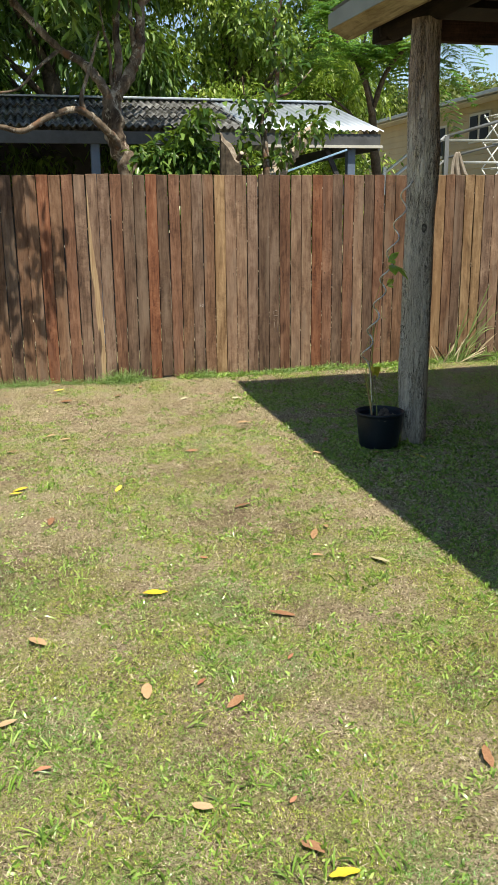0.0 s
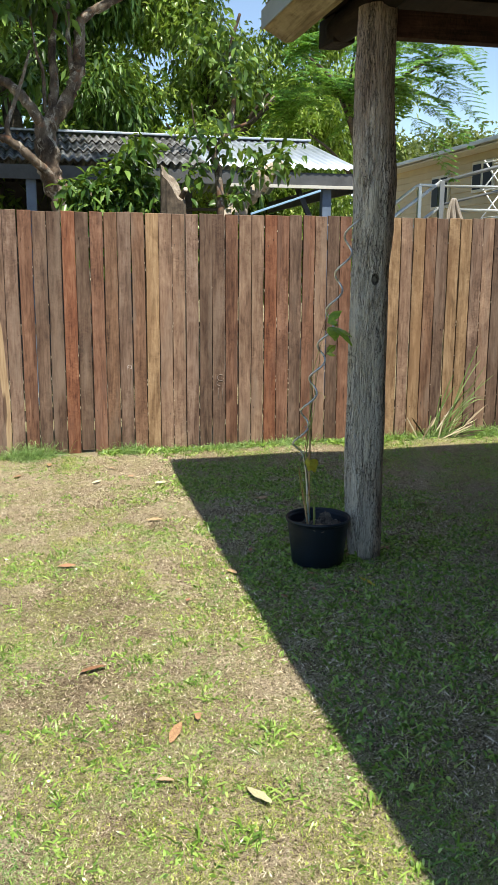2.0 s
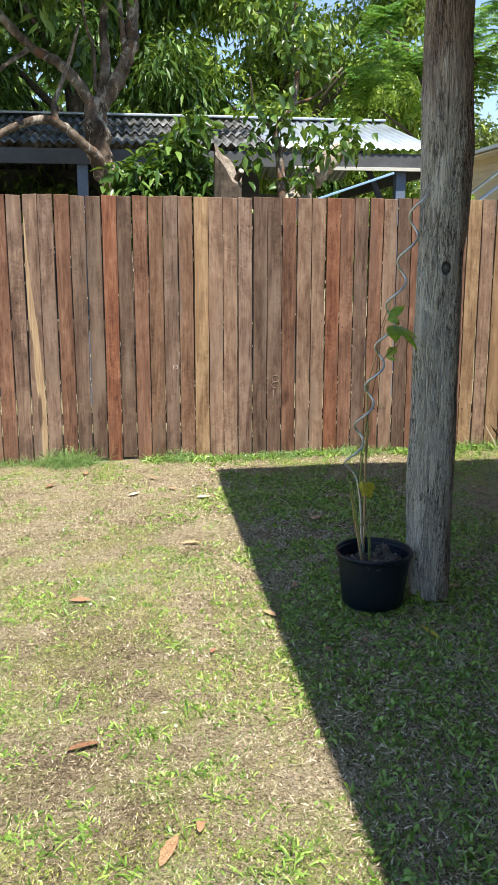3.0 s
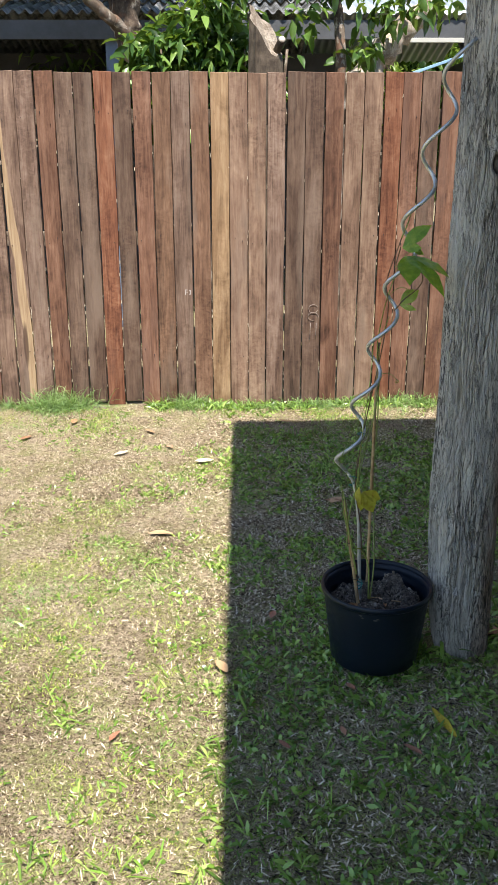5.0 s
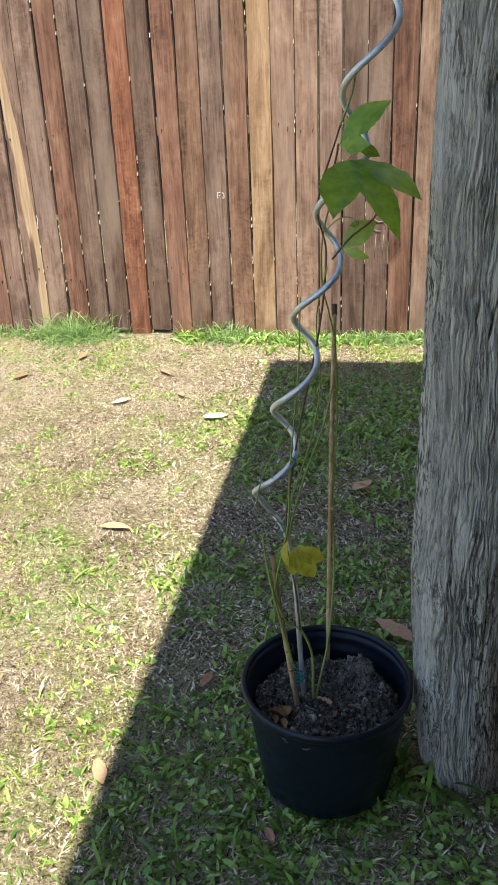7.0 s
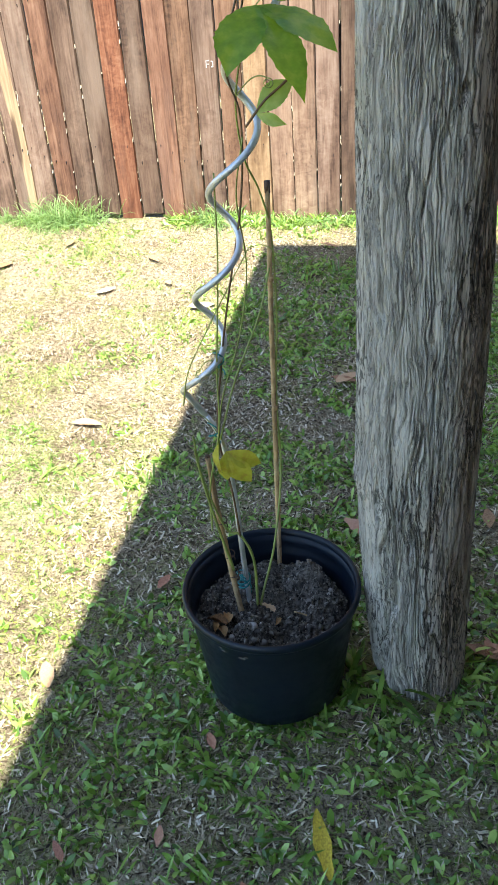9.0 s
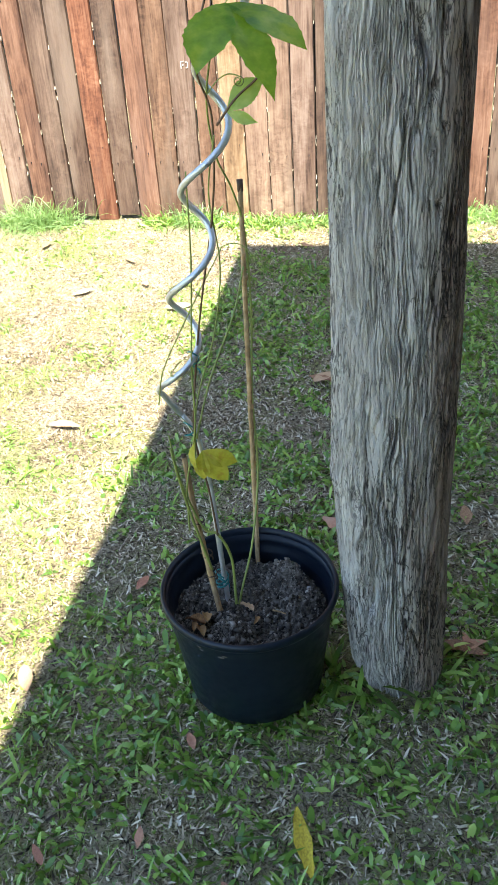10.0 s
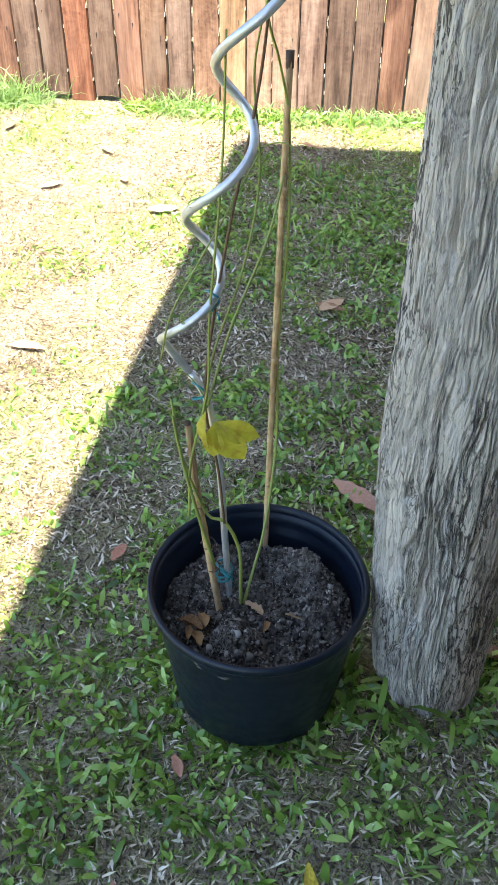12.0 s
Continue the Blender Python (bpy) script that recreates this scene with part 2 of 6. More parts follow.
def blades(rng, at, way, length, width, droop, face=None, rows=2):
    """Grass or leaf blades as one mesh: at and way are N x 3, length, width and droop N. Each blade is a bent, tapering strip."""
    n = len(at)
    way = unit(way)
    side = unit(np.cross(way, face if face is not None else unit(rng.normal(size=(n, 3)))))
    out = []
    ts = np.linspace(0, 1, rows + 1)
    for t in ts[:-1]:
        w = width * 0.5 * (1.0 if rows == 1 else min(1.0, 0.62 + 1.6 * t)) * (1.0 - 0.3 * max(0.0, t - 0.6) / 0.4)
        c = at + way * (length * t)[:, None]
        c[:, 2] -= droop * length * t * t
        out += [c - side * w[:, None], c + side * w[:, None]]
    tip = at + way * length[:, None]
    tip[:, 2] -= droop * length
    out.append(tip)
    k = len(out)
    v = np.stack(out, 1).reshape(-1, 3)
    base = (np.arange(n) * k)[:, None]
    tri = []
    for r in range(rows - 1):
        a = 2 * r
        tri += [base + np.array([a, a + 1, a + 3]), base + np.array([a, a + 3, a + 2])]
    a = 2 * (rows - 1)
    tri.append(base + np.array([a, a + 1, a + 2]))
    return v, np.stack(tri, 1).reshape(-1, 3)


def leaf_cloud(rng, at, way, length, width, fold=0.25, curl=0.3, far=False):
    """Leaves with a midrib fold and a drooping tip: eight triangles each, or four for far ones."""
    n = len(at)
    way = unit(way)
    side = unit(np.cross(way, unit(rng.normal(size=(n, 3)) * 0.6 + np.array([0, 0, 1.0]))))
    nor = np.cross(side, way)
    L, W = length[:, None], width[:, None]
    sag = np.array([0, 0, -1.0])
    b = at
    if far:
        m = at + way * L * 0.48 + sag * L * curl * 0.2
        v = np.stack([b, m - side * W * 0.5 + nor * W * fold, m + side * W * 0.5 + nor * W * fold, m, at + way * L + sag * L * curl], 1).reshape(-1, 3)
        base = (np.arange(n) * 5)[:, None]
        return v, np.stack([base + np.array(t) for t in ((0, 3, 1), (0, 2, 3), (1, 3, 4), (3, 2, 4))], 1).reshape(-1, 3)
    m1 = at + way * L * 0.38 + sag * L * curl * 0.12
    m2 = at + way * L * 0.72 + sag * L * curl * 0.45
    tip = at + way * L + sag * L * curl
    l1 = m1 - side * W * 0.5 + nor * W * fold
    r1 = m1 + side * W * 0.5 + nor * W * fold
    l2 = m2 - side * W * 0.36 + nor * W * fold * 0.7
    r2 = m2 + side * W * 0.36 + nor * W * fold * 0.7
    v = np.stack([b, l1, r1, m1, l2, r2, m2, tip], 1).reshape(-1, 3)
    base = (np.arange(n) * 8)[:, None]
    tri = [base + np.array(t) for t in ((0, 3, 1), (0, 2, 3), (1, 3, 6), (1, 6, 4), (3, 2, 5), (3, 5, 6), (4, 6, 7), (6, 5, 7))]
    return v, np.stack(tri, 1).reshape(-1, 3)


def in_ball(rng, n, centre, radii):
    """Points in a lumpy shell of an ellipsoid, denser near its skin."""
    d = unit(rng.normal(size=(n, 3)))
    r = rng.uniform(0.35, 1.0, n) ** 0.6
    return np.array(centre) + d * r[:, None] * np.array(radii), d

# ---- materials of the setting
def lawn_soil():
    m, nt, b = mk("lawn_soil", 0.95, 0, 0.2)
    v = coords(nt, world_space=True)
    big = grain(nt, v, 1.7, 5.0, 0.6, 0.4)
    mid = grain(nt, v, 9.0, 5.0, 0.65)
    fine = grain(nt, v, 120.0, 5.0, 0.75)
    f = calc(nt, "ADD", calc(nt, "MULTIPLY", big, 0.5), calc(nt, "ADD", calc(nt, "MULTIPLY", mid, 0.3), calc(nt, "MULTIPLY", fine, 0.3)))
    c = ramp(nt, f, (0.34, (0.105, 0.076, 0.046)), (0.45, (0.33, 0.25, 0.155)), (0.57, (0.6, 0.48, 0.325)), (0.74, (0.8, 0.68, 0.5)))
    moss = ramp(nt, calc(nt, "ADD", calc(nt, "MULTIPLY", grain(nt, v, 5.0, 5.0, 0.6, 0.5), 0.55), calc(nt, "MULTIPLY", grain(nt, v, 60.0, 4.0, 0.7), 0.45)), (0.47, 0.0), (0.58, 0.6))
    # two sizes of dark flecks paint the shade between blades and crumbs
    speck_shade = ramp(nt, grain(nt, v, 230.0, 3.0, 0.6), (0.36, (0.3, 0.27, 0.23)), (0.5, (0.92, 0.92, 0.91)), (0.66, (1.0, 1.0, 1.0)))
    c = mix(nt, 1.0, c, speck_shade, "MULTIPLY")
    gap_shade = ramp(nt, grain(nt, v, 75.0, 5.0, 0.7), (0.36, (0.28, 0.25, 0.2)), (0.5, (0.94, 0.94, 0.92)), (0.7, (1.0, 1.0, 1.0)))
    c = mix(nt, 1.0, c, gap_shade, "MULTIPLY")
    put(nt, b.inputs["Base Color"], mix(nt, moss, c, ramp(nt, fine, (0.34, (0.085, 0.095, 0.028)), (0.5, (0.3, 0.32, 0.1)), (0.68, (0.6, 0.6, 0.26)))))
    bump(nt, b, calc(nt, "ADD", fine, calc(nt, "MULTIPLY", grain(nt, v, 45.0, 3.0), 1.5)), 1.0, 0.02)
    return m


def iron(name, base, shine, rough, metal, moss=0.0):
    """Corrugated sheet: streaks down the fall of the roof, rust or lichen where given."""
    m, nt, b = mk(name, rough, metal, 0.4)
    v = coords(nt, (9, 1.2, 1.2))
    f = grain(nt, v, 2.0, 5.0, 0.6, 0.3)
    c = ramp(nt, f, (0.3, base), (0.7, shine))
    if moss:
        g = grain(nt, coords(nt), 7.0, 6.0, 0.7)
        c = mix(nt, ramp(nt, g, (0.45, 0.0), (0.6, moss)), c, (0.03, 0.03, 0.026))
    put(nt, b.inputs["Base Color"], c)
    bump(nt, b, f, 0.2, 0.003)
    return m


SOIL_LAWN = lawn_soil()
CONCRETE = plain("pale_concrete", (0.3, 0.255, 0.2), 0.9, vary=0.4, scale=9, relief=0.5)
ROUGH_RAIL = timber("fence_rail_timber", (0.06, 0.045, 0.035), (0.15, 0.115, 0.09), (0.24, 0.2, 0.16), stripe=(0.9, 18, 18))


def rise(x, y):
    """Height of the lawn: nearly level, banked up a little towards the boundary."""
    t = np.clip((y - 6.35) / 0.8, 0, 1)
    bank = (0.055 + 0.03 * np.clip((x - 2.0) / 2.0, 0, 1)) * t * t * (3 - 2 * t)
    return bank + 0.007 * np.sin(2.1 * x + 0.4) * np.sin(1.7 * y) + 0.004 * np.sin(5.3 * x + 2.0 * y) - 0.004


def build_ground():
    def lines(lo, hi, a, b, step):
        return np.unique(np.round(np.concatenate([np.geomspace(1, 1 + abs(lo - a), 14)[::-1] * -1 + 1 + a, np.arange(a, b, step), np.geomspace(1, 1 + hi - b, 14) - 1 + b]), 4))
    xs, ys = lines(-400, 400, -3.0, 6.5, 0.05), lines(-400, 600, -1.0, 7.8, 0.05)
    X, Y = np.meshgrid(xs, ys)
    Z = rise(X, Y) + np.where(Y > 30, 0.0, 0.0)
    v = np.stack([X, Y, Z], -1).reshape(-1, 3)
    i, j = np.meshgrid(np.arange(len(ys) - 1), np.arange(len(xs) - 1), indexing="ij")
    a = i * len(xs) + j
    f = np.stack([a, a + 1, a + len(xs) + 1, a + len(xs)], -1).reshape(-1, 4)
    g = part("ground", shade_smooth(np_mesh("ground", v, f)), SOIL_LAWN)
    tagged(g, "dry sandy lawn soil with thatch and bare patches", "ground", kind="structure")


build_ground()

# ---- paling fence
FENCE_Y, PITCH, FIRST = 7.19, 0.0937, 0.8435
TONES = "bdrgbrbdgbrbdrbdbbobrgsmrgdodrbmbyttmddrttorgrtdrbbrytybdyygtddbtrbgdbrbtgbrbdrbgtbrbgdrbbtrg"
FIRST_ORANGE = 27  # this letter of TONES is the orange-red board that begins at x = 0.9425


def plank_mesh(seed):
    rng = random.Random(seed)
    rows, h, w, d = 8, 1.0, 0.0885, 0.014
    verts, faces = [], []
    for i in range(rows):
        z = h * i / (rows - 1)
        l, r, bow = rng.uniform(-0.0022, 0.0016), rng.uniform(-0.0016, 0.0022), rng.uniform(-0.0015, 0.0015)
        e = 0.003 if i == rows - 1 else 0.0
        tilt = rng.uniform(-0.003, 0.003) if i == rows - 1 else 0
        for x, y in ((-w / 2 + l, 0), (-w / 2 + l + 0.002, -d), (w / 2 + r - 0.002, -d), (w / 2 + r, 0)):
            verts.append((x, y + bow + (e if y else 0), z - (0.002 if y and e else 0) + (tilt if x > 0 else 0)))
    for i in range(rows - 1):
        for k in range(4):
            a, b = i * 4 + k, i * 4 + (k + 1) % 4
            faces.append((a, b, b + 4, a + 4))
    faces += [(3, 2, 1, 0), tuple(range(rows * 4 - 4, rows * 4))]
    me = bpy.data.meshes.new("plank")
    me.from_pydata(verts, [], faces)
    me.materials.append(PLANK_TONES["b"])
    return me


def build_fence():
    fence = empty("paling_fence", (0, FENCE_Y, 0))
    tagged(fence, "tall closed fence of weathered red-brown hardwood palings", "fence", kind="structure")
    shapes = [plank_mesh(s) for s in range(14)]
    rng = random.Random(5)
    for i, tone in enumerate(TONES):
        k = i - FIRST_ORANGE + 1
        x = FIRST + PITCH * (k + 0.5)
        low = float(rise(np.float64(x), np.float64(FENCE_Y))) + rng.uniform(-0.015, 0.02)
        if 0.9 < x < 1.15:
            low += 0.015
        ob = new("plank", rng.choice(shapes))
        ob.parent = fence
        ob.material_slots[0].link = "OBJECT"
        ob.material_slots[0].material = PLANK_TONES[tone]
        top = 1.702 + rng.uniform(-0.004, 0.004) - 0.002 * (x < 0.5)
        ob.scale = (rng.uniform(0.985, 1.015), 1, top - low)
        ob.location = (x + rng.uniform(-0.0015, 0.0015), rng.uniform(-0.004, 0.002), low)
        ob.rotation_euler = (0, rng.uniform(-0.0022, 0.0022), rng.uniform(-0.02, 0.02))
    x0, x1 = FIRST - PITCH * 27, FIRST + PITCH * 64
    # rust-stained nail heads, two to a rail on every paling
    vs, fs = [], []
    for i in range(len(TONES)):
        for z in (0.32, 0.92, 1.5):
            for s in (-0.024, 0.024):
                if rng.random() < 0.35:
                    continue
                x = FIRST + PITCH * (i - FIRST_ORANGE + 1.5) + s + rng.uniform(-0.006, 0.006)
                c, w, h = z + rng.uniform(-0.035, 0.035), rng.uniform(0.0012, 0.002), rng.uniform(0.003, 0.01)
                b = len(vs)
                vs += [(x - w, -0.0195, c), (x, -0.0205, c - h), (x + w, -0.0195, c), (x, -0.0205, c + 0.003)]
                vs += [(p[0], -0.008, p[2]) for p in vs[b:b + 4]]
                fs += [(b, b + 1, b + 2, b + 3)] + [(b + 4 + k, b + 4 + (k + 1) % 4, b + (k + 1) % 4, b + k) for k in range(4)]
    me = bpy.data.meshes.new("nail_heads")
    me.from_pydata(vs, [], fs)
    tagged(part("nail_heads", me, plain("rusty_nail", (0.035, 0.022, 0.018), 0.8, vary=0.4), fence), kind="stuff")
    # pale slivers along the gaps, painted as bright pinholes and lit board edges
    vs, fs = [], []
    for i in range(12, len(TONES)):
        x = FIRST + PITCH * (i - FIRST_ORANGE + 1)
        rich = rng.random() ** 2
        for _ in range(int(2 + 16 * rich)):
            c, w, h = rng.uniform(0.12, 1.66) if rng.random() < 0.6 else rng.uniform(0.12, 0.6), rng.uniform(0.0008, 0.0019), rng.uniform(0.004, 0.02)
            xx, b = x + rng.uniform(-0.0025, 0.0025), len(vs)
            vs += [(xx - w, -0.0165, c - h * 0.5), (xx + w, -0.0165, c - h * 0.3), (xx + w * 0.7, -0.0165, c + h * 0.5), (xx - w * 0.6, -0.0165, c + h * 0.4)]
            vs += [(p[0], -0.004, p[2]) for p in vs[b:b + 4]]
            fs += [(b, b + 1, b + 2, b + 3)] + [(b + 4 + k, b + 4 + (k + 1) % 4, b + (k + 1) % 4, b + k) for k in range(4)]
    me = bpy.data.meshes.new("edge_splinters")
    me.from_pydata(vs, [], fs)
    tagged(part("edge_splinters", me, plain("pale_gap_light", (0.62, 0.52, 0.38), 0.8, vary=0.2), fence), kind="stuff")
    for z in (0.32, 0.92, 1.5):
        part("rail", a_box((x0, 0.008, z - 0.035), (x1, 0.05, z + 0.035), 0.004), ROUGH_RAIL, fence)
    for i in range(4):
        x = -0.9 + i * 2.4
        part("post", a_box((x, 0.052, -0.1), (x + 0.1, 0.15, 1.62), 0.005), ROUGH_RAIL, fence)


build_fence()


def build_chalk_mark():
    """A few loops of pale chalk on one paling."""
    chalk = plain("pale_chalk", (0.3, 0.24, 0.2), 0.95, vary=0.3, scale=80)
    m = empty("chalk_mark", (2.025, FENCE_Y - 0.018, 0.40))
    tagged(m, "faint pale chalk loops drawn on a dark paling", "chalk mark")
    for cz, rx, rz, a0, a1 in ((0.165, 0.024, 0.022, 0.4, 6.0), (0.125, 0.027, 0.02, -0.4, 4.9)):
        pts = [Vector((rx * math.cos(a0 + (a1 - a0) * k / 16), -0.0005, cz + rz * math.sin(a0 + (a1 - a0) * k / 16))) for k in range(17)]
        part("stroke", tube(pts, 0.0011, 5), chalk, m)
    for x in (-0.016, 0.014):
        part("stroke", tube([Vector((x, -0.0005, 0.0)), Vector((x + 0.003, -0.0005, 0.09))], 0.001, 5), chalk, m)


build_chalk_mark()


def build_paint_marks():
    """Small pale unreadable marks on one paling."""
    pale = plain("pale_paint", (0.5, 0.45, 0.42), 0.9, vary=0.3, scale=90)
    m = empty("paint_mark", (MARK_AT[0], FENCE_Y - 0.019, MARK_AT[1]))
    tagged(m, "small pale worn paint marks on a paling", "paint mark")
    for x, z, w, h in ((-0.014, 0.0, 0.003, 0.026), (-0.007, 0.012, 0.008, 0.003), (-0.007, 0.0, 0.007, 0.003), (0.008, 0.01, 0.007, 0.003), (0.012, 0.0, 0.003, 0.02), (0.008, -0.01, 0.007, 0.003)):
        part("stroke", a_box((x - w / 2, -0.0008, z - h / 2), (x + w / 2, 0.006, z + h / 2)), pale, m)


MARK_AT = (1.378, 0.652)
build_paint_marks()

# ---- the open shelter: one weathered hardwood post in view, log purlin, beam, barge timber, iron roof
def post_wood():
    m, nt, b = mk("weathered_grey_hardwood", 0.85, 0, 0.25)
    v = coords(nt, (1, 1, 0.17))
    g = grain(nt, v, 62.0, 7.0, 0.72, 0.45)
    broad = grain(nt, coords(nt, (1, 1, 0.2)), 9.0, 5.0, 0.6, 0.6)
    fine = grain(nt, coords(nt, (1, 1, 0.03)), 260.0, 4.0, 0.7)
    f = calc(nt, "ADD", calc(nt, "MULTIPLY", g, 0.6), calc(nt, "ADD", calc(nt, "MULTIPLY", broad, 0.28), calc(nt, "MULTIPLY", fine, 0.2)))
    grey = ramp(nt, f, (0.3, (0.25, 0.228, 0.2)), (0.43, (0.42, 0.386, 0.335)), (0.56, (0.55, 0.51, 0.443)), (0.74, (0.7, 0.655, 0.575)))
    brown = ramp(nt, f, (0.34, (0.12, 0.08, 0.058)), (0.52, (0.3, 0.21, 0.152)), (0.74, (0.45, 0.34, 0.255)))
    # brown towards +x, with an uneven border
    sep = nt.nodes.new("ShaderNodeSeparateXYZ")
    nt.links.new(coords(nt), sep.inputs[0])
    side = calc(nt, "ADD", calc(nt, "MULTIPLY", sep.outputs[0], 8.0), calc(nt, "MULTIPLY", grain(nt, coords(nt, (1, 1, 0.25)), 16.0), 0.9))
    wood = mix(nt, ramp(nt, side, (0.55, 0.0), (0.9, 0.88)), grey, brown)
    # browner and darker towards the top: the roof's shade put into the colour
    high = calc(nt, "ADD", sep.outputs[2], calc(nt, "MULTIPLY", grain(nt, coords(nt, (1, 1, 0.25)), 20.0), 0.7))
    wood = mix(nt, ramp(nt, calc(nt, "MULTIPLY", high, 0.3), (0.61, 0.0), (0.72, 0.8)), wood, brown)
    # the dark ring of the knot
    ring = nt.nodes.new("ShaderNodeVectorMath")
    ring.operation = "LENGTH"
    at_knot = coords(nt, (54.0, 0.0, 37.0))
    at_knot.node.inputs["Location"].default_value = (0.8, 0.0, -48.0)
    nt.links.new(at_knot, ring.inputs[0])
    far_off = calc(nt, "ADD", ring.outputs["Value"], calc(nt, "MULTIPLY", grain(nt, coords(nt), 90.0), 0.4))
    wood = mix(nt, ramp(nt, calc(nt, "MULTIPLY", far_off, 0.5), (0.15, 0.35), (0.4, 0.8), (0.5, 0.9), (0.62, 0.0)), wood, (0.025, 0.019, 0.016))
    # fine drying checks: dark lines for dirt and the shade inside them
    where = grain(nt, coords(nt, (1, 1, 0.3)), 14.0, 3.0)
    for size, long, thin in ((34.0, 0.13, 0.015), (58.0, 0.12, 0.024), (105.0, 0.11, 0.034)):
        n = grain(nt, coords(nt, (1, 1, long)), size, 3.0, 0.55, 0.7)
        line = ramp(nt, calc(nt, "ABSOLUTE", calc(nt, "SUBTRACT", n, 0.5)), (thin * 0.35, 1.0), (thin, 0.0))
        wood = mix(nt, calc(nt, "MULTIPLY", line, ramp(nt, where, (0.38, 0.15), (0.6, 0.85))), wood, (0.03, 0.024, 0.02))
    put(nt, b.inputs["Base Color"], wood)
    crack = ramp(nt, grain(nt, coords(nt, (1, 1, 0.16)), 40.0, 5.0, 0.66, 0.6), (0.36, 0.0), (0.46, 1.0))
    bump(nt, b, calc(nt, "ADD", calc(nt, "MULTIPLY", crack, 0.6), calc(nt, "ADD", g, calc(nt, "MULTIPLY", fine, 0.4))), 0.9, 0.006)
    return m


POST_WOOD = post_wood()
BARGE = timber("bleached_barge_timber", (0.2, 0.16, 0.1), (0.42, 0.36, 0.24), (0.55, 0.48, 0.35), stripe=(14, 0.8, 14))
FLASHING = plain("dull_grey_metal_edge", (0.33, 0.35, 0.34), 0.5, 0.4, 0.2, 3.0)
# near-black: the shade beneath the roof is put into this timber's colour
SHADED_LOG = timber("roof_shade_log", (0.006, 0.004, 0.003), (0.015, 0.01, 0.008), (0.038, 0.026, 0.018), stripe=(16, 0.9, 16))
BROWN_BEAM = timber("brown_stained_beam", (0.02, 0.011, 0.008), (0.07, 0.034, 0.025), (0.11, 0.058, 0.042), stripe=(0.9, 16, 16))
ROOF_IRON = iron("roof_iron", (0.2, 0.2, 0.2), (0.34, 0.34, 0.34), 0.5, 0.4)
POST_AT = (2.25, 4.865)
# the near post's girth and sway by height
POST_Z = (0, 0.15, 0.3, 0.45, 0.6, 0.75, 0.9, 1.05, 1.2, 1.35, 1.5, 1.7, 1.9, 2.1, 2.4)
POST_R = (0.0785, 0.0855, 0.0872, 0.0905, 0.0892, 0.0866, 0.085, 0.0846, 0.0824, 0.082, 0.0882, 0.0928, 0.0903, 0.0848, 0.0815)
POST_X = (0.0145, 0.0056, -0.0026, -0.0075, -0.0062, -0.0075, -0.0113, -0.0129, -0.014, -0.0145, -0.0068, -0.0062, -0.0165, -0.0225, -0.0165)


def wave_noise(x, y, seed):
    """Value noise between -1 and 1 on numpy arrays."""
    g = np.random.default_rng(seed).uniform(-1, 1, (211, 211))
    xi, yi = np.floor(x).astype(int), np.floor(y).astype(int)
    fx, fy = x - xi, y - yi
    fx, fy = fx * fx * (3 - 2 * fx), fy * fy * (3 - 2 * fy)
    q = lambda a, b: g[a % 211, b % 211]
    return (q(xi, yi) * (1 - fx) + q(xi + 1, yi) * fx) * (1 - fy) + (q(xi, yi + 1) * (1 - fx) + q(xi + 1, yi + 1) * fx) * fy


